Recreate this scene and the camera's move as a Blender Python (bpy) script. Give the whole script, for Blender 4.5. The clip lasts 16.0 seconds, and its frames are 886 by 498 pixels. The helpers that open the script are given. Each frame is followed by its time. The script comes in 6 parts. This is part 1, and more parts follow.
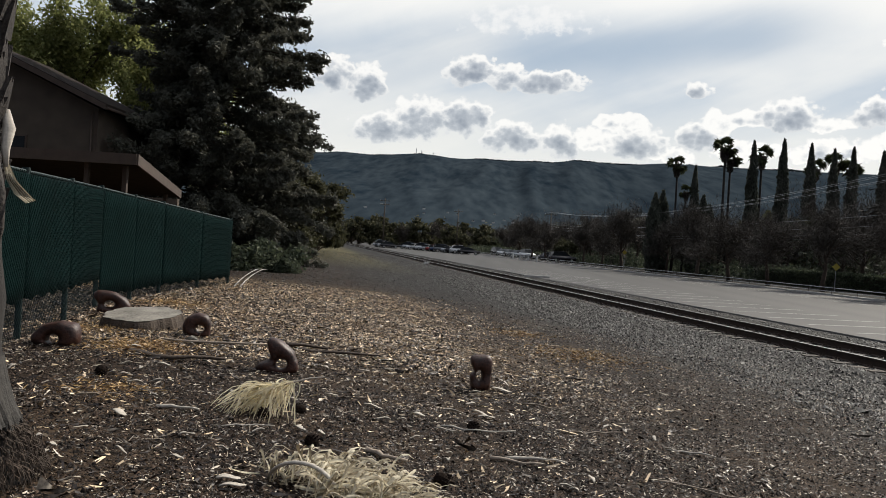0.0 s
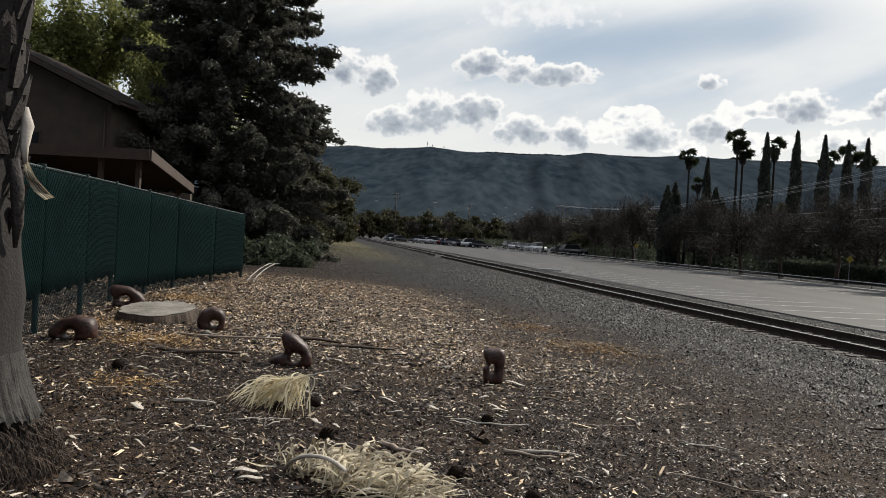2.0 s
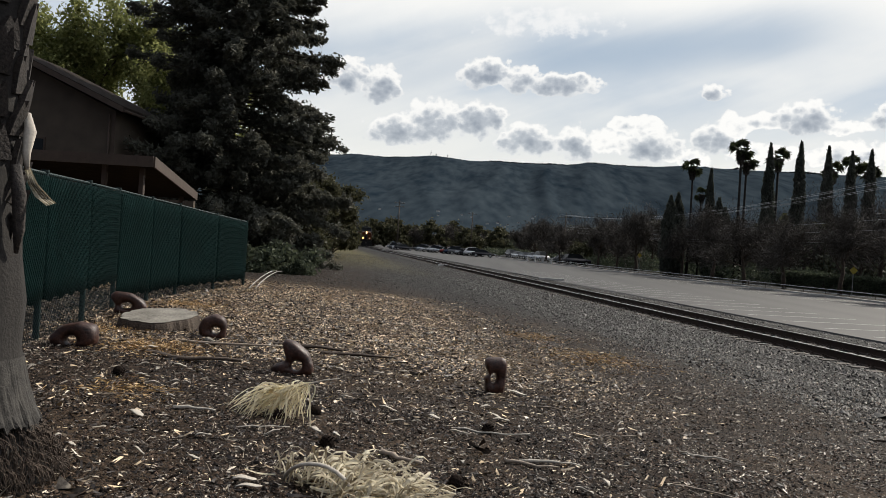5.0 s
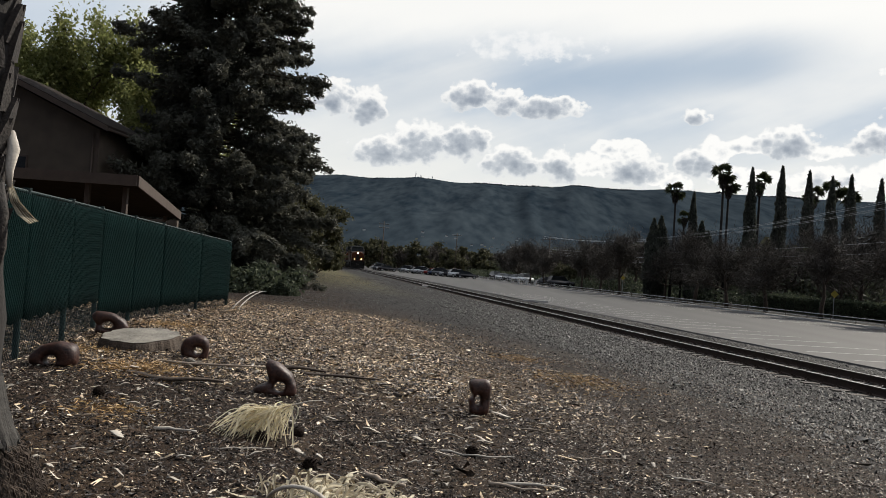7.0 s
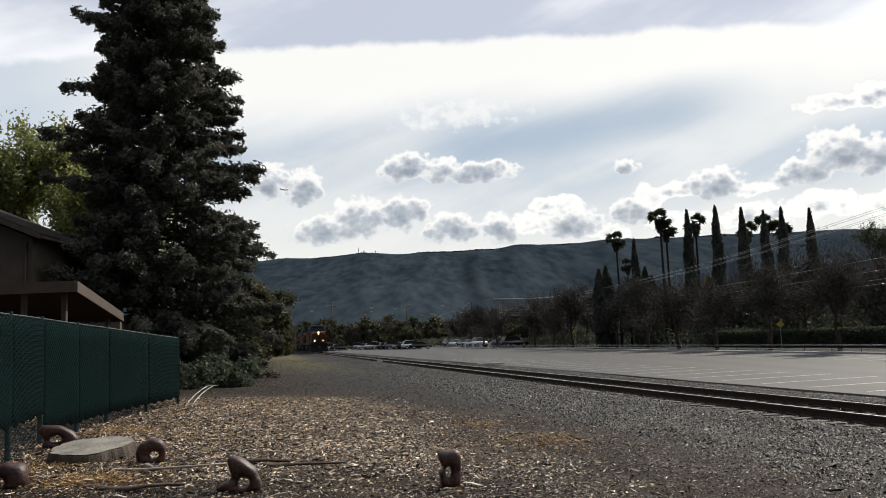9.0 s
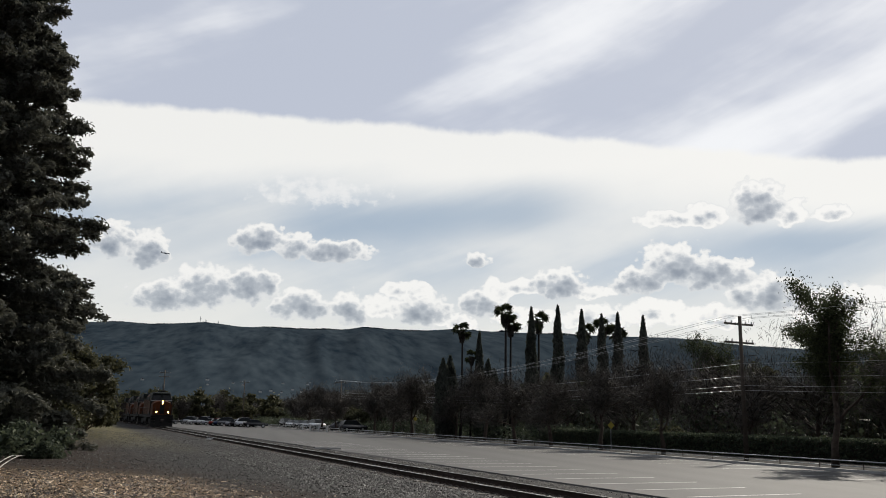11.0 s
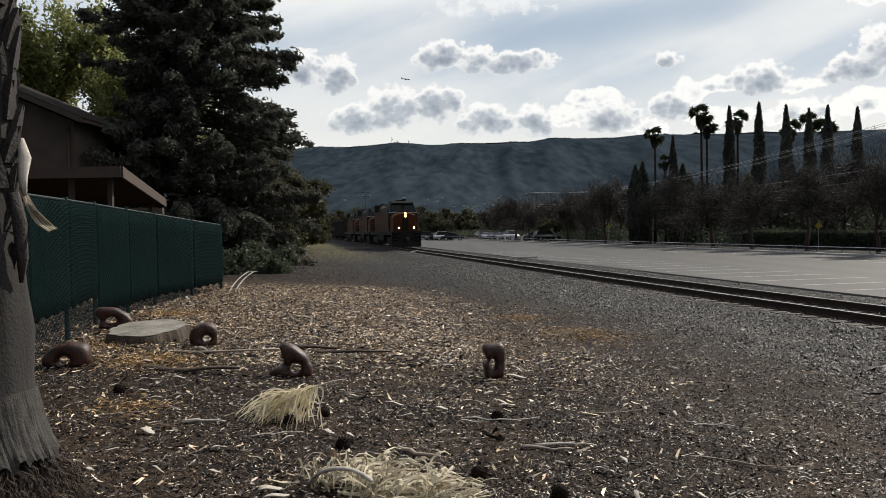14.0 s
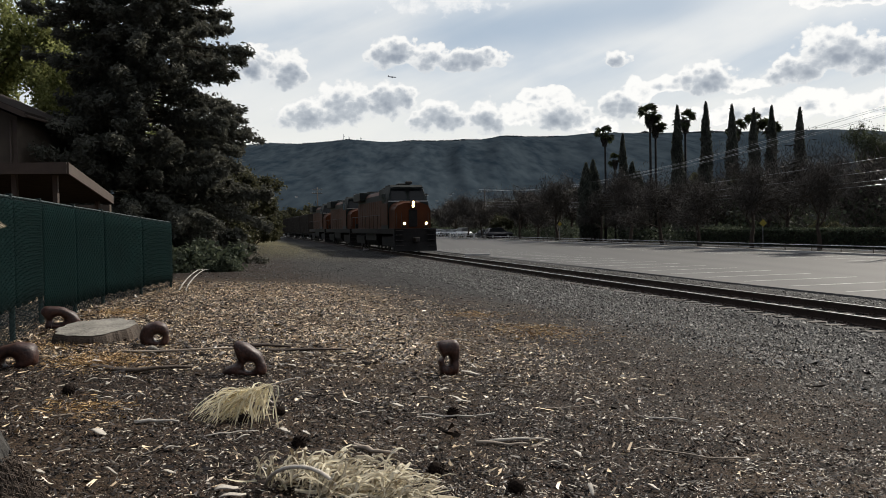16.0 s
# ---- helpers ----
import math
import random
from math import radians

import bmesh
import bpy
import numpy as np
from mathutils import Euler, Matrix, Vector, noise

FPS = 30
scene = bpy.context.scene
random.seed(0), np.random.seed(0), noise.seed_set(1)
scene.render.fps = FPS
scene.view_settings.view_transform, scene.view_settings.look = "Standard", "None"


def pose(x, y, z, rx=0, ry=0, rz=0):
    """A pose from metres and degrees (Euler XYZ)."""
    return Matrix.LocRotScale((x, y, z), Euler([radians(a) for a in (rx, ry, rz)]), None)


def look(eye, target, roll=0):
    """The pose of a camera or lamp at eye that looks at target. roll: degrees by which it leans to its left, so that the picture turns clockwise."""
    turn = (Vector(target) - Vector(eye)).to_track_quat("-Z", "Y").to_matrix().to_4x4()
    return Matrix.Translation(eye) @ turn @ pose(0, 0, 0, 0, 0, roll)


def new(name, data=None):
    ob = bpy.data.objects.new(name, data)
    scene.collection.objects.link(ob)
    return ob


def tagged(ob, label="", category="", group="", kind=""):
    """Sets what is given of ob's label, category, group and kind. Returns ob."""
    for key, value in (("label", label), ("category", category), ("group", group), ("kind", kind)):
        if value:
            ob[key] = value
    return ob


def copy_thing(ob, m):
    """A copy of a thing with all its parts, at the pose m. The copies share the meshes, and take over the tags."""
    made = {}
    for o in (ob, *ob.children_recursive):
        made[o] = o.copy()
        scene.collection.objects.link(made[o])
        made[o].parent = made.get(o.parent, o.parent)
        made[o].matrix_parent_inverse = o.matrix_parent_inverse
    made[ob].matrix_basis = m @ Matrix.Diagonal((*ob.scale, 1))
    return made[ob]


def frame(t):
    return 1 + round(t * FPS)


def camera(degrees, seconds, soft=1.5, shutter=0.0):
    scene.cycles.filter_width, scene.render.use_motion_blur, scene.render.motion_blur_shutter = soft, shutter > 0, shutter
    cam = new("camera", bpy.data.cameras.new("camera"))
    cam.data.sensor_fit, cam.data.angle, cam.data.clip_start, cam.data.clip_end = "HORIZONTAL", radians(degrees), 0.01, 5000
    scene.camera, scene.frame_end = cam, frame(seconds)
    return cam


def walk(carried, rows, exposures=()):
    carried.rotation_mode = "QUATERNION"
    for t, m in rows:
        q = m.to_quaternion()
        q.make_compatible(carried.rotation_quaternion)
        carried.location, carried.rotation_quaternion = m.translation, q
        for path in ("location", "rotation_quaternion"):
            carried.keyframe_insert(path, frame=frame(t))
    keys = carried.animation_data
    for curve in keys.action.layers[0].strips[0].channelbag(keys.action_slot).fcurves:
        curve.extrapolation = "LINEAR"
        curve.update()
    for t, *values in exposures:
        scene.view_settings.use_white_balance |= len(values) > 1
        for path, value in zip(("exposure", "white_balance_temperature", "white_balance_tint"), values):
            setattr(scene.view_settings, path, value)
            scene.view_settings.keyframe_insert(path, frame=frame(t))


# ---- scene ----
cam = camera(56.0, 16.0, soft=0.9)

PATH = [
    (0, (0.122, 0.053, 1.623), (0.048, 2.051, 1.608), 3.5),
    (0.5, (0.115, 0.047, 1.624), (0.029, 2.045, 1.586), 2.8),
    (1, (0.113, 0.043, 1.629), (0.01, 2.04, 1.596), 2.6),
    (1.5, (0.105, 0.044, 1.624), (-0.001, 2.041, 1.595), 2.8),
    (2, (0.104, 0.028, 1.629), (0.004, 2.026, 1.597), 3.3),
    (2.5, (0.098, 0.046, 1.621), (0.018, 2.044, 1.581), 2.9),
    (3, (0.116, 0.046, 1.621), (0.054, 2.044, 1.587), 2.1),
    (3.5, (0.118, 0.039, 1.62), (0.029, 2.037, 1.601), 2.1),
    (6, (0.103, 0.036, 1.63), (0.002, 2.033, 1.627), 4.2),
    (6.5, (0.094, 0.033, 1.623), (-0.003, 2.029, 1.682), 4.3),
    (7, (0.107, 0.04, 1.624), (0.033, 2.038, 1.666), 4.0),
    (7.5, (0.1, 0.053, 1.622), (0.005, 2.05, 1.643), 3.5),
    (8, (0.109, 0.043, 1.628), (-0.045, 2.037, 1.68), 2.7),
    (8.5, (0.111, 0.062, 1.625), (-0.078, 2.053, 1.675), 1.2),
    (9, (0.061, 0.062, 1.627), (0.112, 2.05, 1.838), -2.3),
    (9.2, (0.078, -0.123, 1.596), (0.372, 1.83, 1.91), -2.6),
    (11.3, (0.074, 0.252, 1.69), (0.465, 2.17, 2.098), 1.6),
    (11.5, (0.002, 0.268, 1.691), (0.312, 2.202, 2.096), 1.8),
    (12, (-0.119, 0.082, 1.679), (-0.074, 2.066, 1.926), 0.9),
    (12.5, (-0.169, 0.045, 1.686), (-0.325, 2.038, 1.727), -0.7),
    (13, (-0.167, 0.043, 1.674), (-0.282, 2.04, 1.624), -0.4),
    (13.5, (-0.144, 0.054, 1.672), (-0.2, 2.052, 1.602), -0.3),
    (14, (-0.133, 0.041, 1.681), (-0.166, 2.04, 1.635), -0.8),
    (14.5, (-0.134, 0.051, 1.663), (-0.139, 2.051, 1.611), -1.1),
    (15, (-0.14, 0.031, 1.664), (-0.133, 2.03, 1.588), -1.2),
    (15.5, (-0.142, 0.042, 1.667), (-0.097, 2.04, 1.59), -1.1),
    (16, (-0.162, 0.007, 1.685), (-0.081, 2.005, 1.631), -0.8),
]
walk(cam, [(t, look(eye, target, roll)) for t, eye, target, roll in PATH], [(0, 0.0), (8.5, 0.0), (9.2, 0.05), (11.3, -0.22), (12.0, -0.42), (12.4, -0.3), (13.0, 0.05), (13.6, 0.0), (16, 0.0)])

# ---- light ----
SUN_AZ, SUN_EL = 42.0, 39.0          # degrees right of +y, degrees up


def build_sky():
    world = bpy.data.worlds.new("sky")
    scene.world = world
    world.use_nodes = True
    nt = world.node_tree
    nt.nodes.clear()

    def N(kind, **kw):
        nd = nt.nodes.new(kind)
        for k, v in kw.items():
            if k == "op":
                nd.operation = v
        return nd

    def val(sock, v):
        if isinstance(v, (int, float)):
            sock.default_value = v
        else:
            nt.links.new(v, sock)

    def M(op, a, b=0.0, c=0.0, clamp=False):
        nd = N("ShaderNodeMath", op=op)
        nd.use_clamp = clamp
        val(nd.inputs[0], a), val(nd.inputs[1], b), val(nd.inputs[2], c)
        return nd.outputs[0]

    def smooth(v, lo, hi):
        nd = N("ShaderNodeMapRange")
        nd.interpolation_type = "SMOOTHSTEP"
        val(nd.inputs["Value"], v), val(nd.inputs["From Min"], lo), val(nd.inputs["From Max"], hi)
        return nd.outputs["Result"]

    def vec(x, y, z):
        nd = N("ShaderNodeCombineXYZ")
        val(nd.inputs[0], x), val(nd.inputs[1], y), val(nd.inputs[2], z)
        return nd.outputs[0]

    def fbm(v, scale, detail, rough=0.55):
        nd = N("ShaderNodeTexNoise")
        nt.links.new(v, nd.inputs["Vector"])
        nd.inputs["Scale"].default_value, nd.inputs["Detail"].default_value, nd.inputs["Roughness"].default_value = scale, detail, rough
        return nd.outputs["Fac"]

    def mix(fac, a, b):
        nd = N("ShaderNodeMix")
        nd.data_type = "RGBA"
        val(nd.inputs["Factor"], fac)
        for s, c in ((nd.inputs[6], a), (nd.inputs[7], b)):
            if isinstance(c, tuple):
                s.default_value = (*c, 1)
            else:
                nt.links.new(c, s)
        return nd.outputs[2]

    tc = N("ShaderNodeTexCoord")
    sep = N("ShaderNodeSeparateXYZ")
    nt.links.new(tc.outputs["Generated"], sep.inputs[0])
    az = M("MULTIPLY", M("ARCTAN2", sep.outputs[0], sep.outputs[1]), 57.2958)
    el = M("MULTIPLY", M("ARCSINE", sep.outputs[2]), 57.2958)

    sky = N("ShaderNodeTexSky")
    sky.sky_type, sky.sun_disc = "NISHITA", False
    sky.sun_elevation, sky.sun_rotation = radians(SUN_EL), radians(SUN_AZ)
    blue = N("ShaderNodeBackground")
    nt.links.new(sky.outputs[0], blue.inputs["Color"])
    blue.inputs["Strength"].default_value = 0.075

    # high veil of cirrus, streaked from lower left to upper right
    along = M("ADD", M("MULTIPLY", az, 0.94), M("MULTIPLY", el, 0.34))
    across = M("SUBTRACT", M("MULTIPLY", el, 0.94), M("MULTIPLY", az, 0.34))
    streak = fbm(vec(M("MULTIPLY", along, 0.022), M("MULTIPLY", across, 0.13), 3.1), 1.0, 6.0, 0.5)
    soft = fbm(vec(M("MULTIPLY", az, 0.05), M("MULTIPLY", el, 0.11), 7.7), 1.0, 5.0, 0.55)
    wob = M("MULTIPLY", M("SUBTRACT", fbm(vec(M("MULTIPLY", az, 0.2), M("MULTIPLY", el, 0.2), 0.0), 1.0, 6.0, 0.6), 0.5), 1.6)
    a3 = M("DIVIDE", M("SUBTRACT", az, 3.0), 37.0)
    edge = M("ADD", M("SUBTRACT", 20.0, M("MULTIPLY", M("MULTIPLY", a3, a3), 3.7)), wob)
    above = smooth(M("SUBTRACT", el, edge), -0.25, 0.35)
    below = M("SUBTRACT", edge, el)
    sheet = M("SUBTRACT", 1.0, smooth(M("ADD", below, M("MULTIPLY", M("SUBTRACT", streak, 0.5), 9.0)), 2.0, 7.5))
    low = M("SUBTRACT", 1.0, smooth(el, 5.0, 11.5))
    veil = smooth(M("ADD", streak, M("MULTIPLY", M("SUBTRACT", soft, 0.5), 0.5)), 0.40, 0.66)
    thin = mix(veil, (0.50, 0.58, 0.67), (0.83, 0.84, 0.83))
    thin = mix(M("MULTIPLY", M("SUBTRACT", 1.0, smooth(az, -27.0, -15.0)), 0.7), thin, (0.56, 0.64, 0.74))
    thin = mix(M("MULTIPLY", low, 0.8), thin, (0.90, 0.89, 0.84))
    thin = mix(M("MULTIPLY", M("MULTIPLY", sheet, smooth(az, -27.0, -12.0)), 0.95), thin, (1.0, 0.985, 0.94))
    upper = mix(veil, (0.56, 0.60, 0.70), (0.97, 0.98, 1.0))
    col = mix(above, thin, upper)

    # a blue gap below the sheet, and a second one further right
    for a0, e0, slope, half, a_lo, a_hi, amount in ((9.0, 13.4, 0.13, 2.6, -3.0, 25.0, 0.75), (36.0, 11.6, 0.06, 1.5, 27.0, 46.0, 0.7), (-4.0, 12.6, 0.3, 2.2, -13.0, 4.0, 0.35)):
        line = M("ADD", M("MULTIPLY", M("SUBTRACT", az, a0), slope), e0)
        off = M("ABSOLUTE", M("ADD", M("SUBTRACT", el, line), M("MULTIPLY", M("SUBTRACT", streak, 0.5), 7.0)))
        gap = M("MULTIPLY", M("SUBTRACT", 1.0, smooth(off, 0.1, half)), M("MULTIPLY", smooth(az, a_lo, a_lo + 8.0), M("SUBTRACT", 1.0, smooth(az, a_hi - 8.0, a_hi))))
        col = mix(M("MULTIPLY", gap, amount), col, (0.36, 0.46, 0.58))

    # cumulus: azimuth, elevation, half width, half height
    bodies = [(-10.3, 10.8, 1.4, 1.2), (-8.1, 10.3, 1.5, 1.2), (-6.6, 7.5, 2.4, 1.1), (-4.1, 8.3, 1.9, 1.5), (-1.1, 8.5, 1.8, 1.3), (2.2, 7.3, 2.0, 1.2),
              (-0.9, 11.6, 1.8, 1.1), (1.5, 11.3, 2.0, 0.9), (4.2, 11.1, 2.5, 0.8), (5.4, 7.1, 1.4, 1.2), (10.5, 7.4, 2.0, 1.3), (14.3, 7.8, 1.4, 1.1),
              (19.9, 9.2, 1.9, 1.1), (25.3, 9.4, 1.9, 1.0), (27.7, 10.3, 2.3, 1.5), (30.3, 9.7, 2.5, 1.1), (33.4, 8.3, 2.6, 1.2), (33.1, 14.1, 1.8, 1.5), (14.3, 10.9, 0.9, 0.55)]
    puffs = [(7.9, 7.5, 1.9, 1.0), (8.5, 8.6, 0.9, 0.6), (10.2, 8.7, 1.0, 0.7), (15.6, 8.6, 1.1, 0.9), (17.6, 9.0, 1.9, 0.6), (22.0, 8.7, 1.6, 0.5),
             (27.4, 13.5, 2.2, 0.6), (29.8, 13.6, 1.5, 0.8), (34.9, 13.4, 1.3, 0.9), (37.3, 13.2, 1.2, 0.6), (26.0, 7.2, 2.4, 1.0), (29.9, 6.9, 2.4, 1.0), (22.1, 7.0, 2.5, 0.9),
             (12.8, 6.6, 2.0, 0.6), (17.5, 7.0, 2.2, 0.9), (38.0, 7.4, 3.5, 1.4), (-19.0, 8.5, 4.5, 2.2), (58.0, 11.0, 7.0, 2.4)]
    p3 = vec(az, M("MULTIPLY", el, 1.2), 0.0)
    bumps = fbm(p3, 0.9, 8.0, 0.6)

    def cells(scale):
        nd = N("ShaderNodeTexVoronoi")
        nt.links.new(p3, nd.inputs["Vector"])
        nd.inputs["Scale"].default_value = scale
        return nd.outputs["Distance"]

    warp = M("MULTIPLY", M("SUBTRACT", fbm(p3, 0.8, 3.0, 0.5), 0.5), 1.4)
    azw, elw = M("ADD", az, warp), M("ADD", el, M("MULTIPLY", warp, 0.5))
    dens, depth = -9.0, -9.0
    for k, (a, e, w, h) in enumerate(bodies + puffs):
        dx = M("DIVIDE", M("SUBTRACT", azw, a), w * 1.22)
        dy = M("DIVIDE", M("SUBTRACT", elw, e), h * 1.25)
        up = M("MAXIMUM", dy, M("MULTIPLY", dy, -1.35))
        one = M("SUBTRACT", 1.0, M("ADD", M("MULTIPLY", dx, dx), M("MULTIPLY", up, up)))
        dens = M("MAXIMUM", dens, one)
        depth = M("MAXIMUM", depth, M("SUBTRACT", M("SUBTRACT", one, M("MULTIPLY", dy, 0.45)), -0.3 if k < len(bodies) else 0.2))
    # rounded billows on the outline and in the shading
    rough = M("ADD", M("MULTIPLY", M("SUBTRACT", bumps, 0.5), 1.5), M("ADD", M("MULTIPLY", M("SUBTRACT", 0.42, cells(0.9)), 0.7), M("MULTIPLY", M("SUBTRACT", 0.42, cells(2.1)), 0.4)))
    dens, depth = M("ADD", dens, rough), M("ADD", depth, M("MULTIPLY", rough, 0.95))
    puff = mix(smooth(dens, 0.0, 0.4), (0.80, 0.81, 0.81), (1.0, 0.985, 0.95))
    puff = mix(M("MULTIPLY", smooth(depth, 0.42, 1.08), 0.85), puff, (0.48, 0.52, 0.57))
    puff = mix(M("MULTIPLY", smooth(depth, 0.75, 1.7), 0.95), puff, (0.24, 0.275, 0.335))
    col = mix(M("MULTIPLY", smooth(dens, -0.05, 0.22), 0.97), col, puff)
    # a torn wisp of cloud above them
    wisp_x, wisp_y = M("DIVIDE", M("SUBTRACT", azw, 2.8), 5.2), M("DIVIDE", M("SUBTRACT", elw, 15.2), 1.1)
    wisp = M("ADD", M("SUBTRACT", 1.0, M("ADD", M("MULTIPLY", wisp_x, wisp_x), M("MULTIPLY", wisp_y, wisp_y))), M("MULTIPLY", M("SUBTRACT", bumps, 0.5), 5.0))
    col = mix(M("MULTIPLY", smooth(wisp, 0.0, 1.3), 0.7), col, (0.96, 0.95, 0.93))
    # thin cloud scatters forward: brightest round the sun, dim and blue opposite to it
    dot = N("ShaderNodeVectorMath", op="DOT_PRODUCT")
    nt.links.new(tc.outputs["Generated"], dot.inputs[0])
    dot.inputs[1].default_value = (math.sin(radians(SUN_AZ)) * math.cos(radians(SUN_EL)), math.cos(radians(SUN_AZ)) * math.cos(radians(SUN_EL)), math.sin(radians(SUN_EL)))
    far = M("SUBTRACT", 1.0, smooth(dot.outputs["Value"], -0.2, 0.42))
    dim = N("ShaderNodeMix")
    dim.data_type, dim.blend_type = "RGBA", "MULTIPLY"
    nt.links.new(far, dim.inputs["Factor"]), nt.links.new(col, dim.inputs[6])
    dim.inputs[7].default_value = (0.25, 0.27, 0.31, 1)
    col = dim.outputs[2]
    cloud = N("ShaderNodeBackground")
    nt.links.new(col, cloud.inputs["Color"])
    cloud.inputs["Strength"].default_value = 1.05
    both = N("ShaderNodeMixShader")
    both.inputs[0].default_value = 0.9
    nt.links.new(blue.outputs[0], both.inputs[1]), nt.links.new(cloud.outputs[0], both.inputs[2])
    out = N("ShaderNodeOutputWorld")
    nt.links.new(both.outputs[0], out.inputs["Surface"])


build_sky()
sun = new("sun", bpy.data.lights.new("sun", "SUN"))
sun.data.energy, sun.data.angle, sun.data.color = 5.0, radians(0.7), (1.0, 0.93, 0.82)
sa, se = radians(SUN_AZ), radians(SUN_EL)
sun.matrix_world = look((0, 0, 60), (-math.sin(sa) * math.cos(se), -math.cos(sa) * math.cos(se), 60 - math.sin(se)))
scene.view_settings.exposure = 0.0

# ---- materials ----
def material(name, dark, light, scale=8.0, fine=80.0, rough=0.8, metal=0.0, bump=0.3, glow=None, random_amount=0.0, spread=(0.32, 0.68), spec=0.4, depth=0.01, vary="island"):
    m = bpy.data.materials.new(name)
    m.use_nodes = True
    nt = m.node_tree
    bsdf = nt.nodes["Principled BSDF"]
    bsdf.inputs["Roughness"].default_value, bsdf.inputs["Metallic"].default_value = rough, metal
    bsdf.inputs["Specular IOR Level"].default_value = spec
    geo = nt.nodes.new("ShaderNodeTexCoord")
    big, small = nt.nodes.new("ShaderNodeTexNoise"), nt.nodes.new("ShaderNodeTexNoise")
    for nd, s, d in ((big, scale, 4), (small, fine, 3)):
        nd.inputs["Scale"].default_value, nd.inputs["Detail"].default_value = s, d
        nt.links.new(geo.outputs["Object"], nd.inputs["Vector"])
    add = nt.nodes.new("ShaderNodeMath")
    add.operation = "MULTIPLY_ADD"
    add.inputs[1].default_value, add.inputs[2].default_value = 0.5, 0.0
    nt.links.new(small.outputs["Fac"], add.inputs[0])
    half = nt.nodes.new("ShaderNodeMath")
    half.operation = "MULTIPLY_ADD"
    half.inputs[1].default_value = 0.5
    nt.links.new(big.outputs["Fac"], half.inputs[0]), nt.links.new(add.outputs[0], half.inputs[2])
    fac = half.outputs[0]
    if random_amount:
        if vary == "island":
            rnd = nt.nodes.new("ShaderNodeNewGeometry").outputs["Random Per Island"]
        else:
            rnd = nt.nodes.new("ShaderNodeObjectInfo").outputs["Random"]
        sub = nt.nodes.new("ShaderNodeMath")
        sub.operation = "SUBTRACT"
        sub.inputs[1].default_value = 0.5
        nt.links.new(rnd, sub.inputs[0])
        mul = nt.nodes.new("ShaderNodeMath")
        mul.operation = "MULTIPLY_ADD"
        mul.inputs[1].default_value = random_amount
        nt.links.new(sub.outputs[0], mul.inputs[0]), nt.links.new(fac, mul.inputs[2])
        fac = mul.outputs[0]
    ramp = nt.nodes.new("ShaderNodeValToRGB")
    ramp.color_ramp.elements[0].position, ramp.color_ramp.elements[1].position = spread
    ramp.color_ramp.elements[0].color, ramp.color_ramp.elements[1].color = (*dark, 1), (*light, 1)
    nt.links.new(fac, ramp.inputs[0]), nt.links.new(ramp.outputs[0], bsdf.inputs["Base Color"])
    if bump:
        b = nt.nodes.new("ShaderNodeBump")
        b.inputs["Strength"].default_value, b.inputs["Distance"].default_value = bump, depth
        nt.links.new(half.outputs[0], b.inputs["Height"]), nt.links.new(b.outputs[0], bsdf.inputs["Normal"])
    if glow:
        bsdf.inputs["Emission Color"].default_value, bsdf.inputs["Emission Strength"].default_value = (*glow[:3], 1), glow[3]
    return m


def leaf_material(name, dark, light, scale=0.6):
    m = material(name, dark, light, scale, 4.0, 0.75, 0, 0, random_amount=0.5, spread=(0.25, 0.75), spec=0.2)
    nt = m.node_tree
    bsdf = nt.nodes["Principled BSDF"]
    ramp = next(n for n in nt.nodes if n.bl_idname == "ShaderNodeValToRGB")
    tr = nt.nodes.new("ShaderNodeBsdfTranslucent")
    nt.links.new(ramp.outputs[0], tr.inputs["Color"])
    mx = nt.nodes.new("ShaderNodeMixShader")
    mx.inputs[0].default_value = 0.3
    nt.links.new(bsdf.outputs[0], mx.inputs[1]), nt.links.new(tr.outputs[0], mx.inputs[2])
    nt.links.new(mx.outputs[0], nt.nodes["Material Output"].inputs["Surface"])
    return m


mat_gravel = material("gravel_stone", (0.005, 0.005, 0.005), (0.095, 0.094, 0.092), 6, 60, 0.62, 0, 0.3, random_amount=1.5, spec=0.2, spread=(0.7, 1.4))
mat_bed = material("ballast_bed", (0.006, 0.006, 0.006), (0.045, 0.044, 0.043), 9, 30, 0.9, 0, 0.9, spec=0.1, depth=0.05)
mat_chip = material("wood_chip", (0.018, 0.010, 0.006), (0.78, 0.60, 0.39), 6, 50, 0.45, 0, 0.2, random_amount=1.5, spread=(0.5, 1.25), spec=0.5)
mat_litter = material("leaf_litter", (0.02, 0.012, 0.008), (0.60, 0.52, 0.42), 6, 50, 0.5, 0, 0.2, random_amount=1.5, spread=(0.72, 1.25))
mat_twiglet = material("dry_twiglet", (0.04, 0.03, 0.022), (0.42, 0.36, 0.28), 6, 50, 0.6, 0, 0.1, random_amount=1.3, spread=(0.3, 1.0))
mat_rail = material("rail_steel", (0.03, 0.02, 0.016), (0.07, 0.045, 0.032), 12, 90, 0.75, 0.3, 0.2)
mat_railtop = material("rail_head_steel", (0.45, 0.44, 0.42), (0.62, 0.61, 0.6), 12, 90, 0.28, 1.0, 0.05)
mat_tie = material("creosoted_tie", (0.018, 0.014, 0.011), (0.06, 0.048, 0.038), 7, 70, 0.85, 0, 0.5, random_amount=0.4, vary="object")
mat_asphalt = material("asphalt", (0.030, 0.029, 0.028), (0.074, 0.0715, 0.068), 0.35, 40, 0.66, 0, 0.25, spread=(0.3, 0.7), spec=0.13)
streak_map = mat_asphalt.node_tree.nodes.new("ShaderNodeMapping")
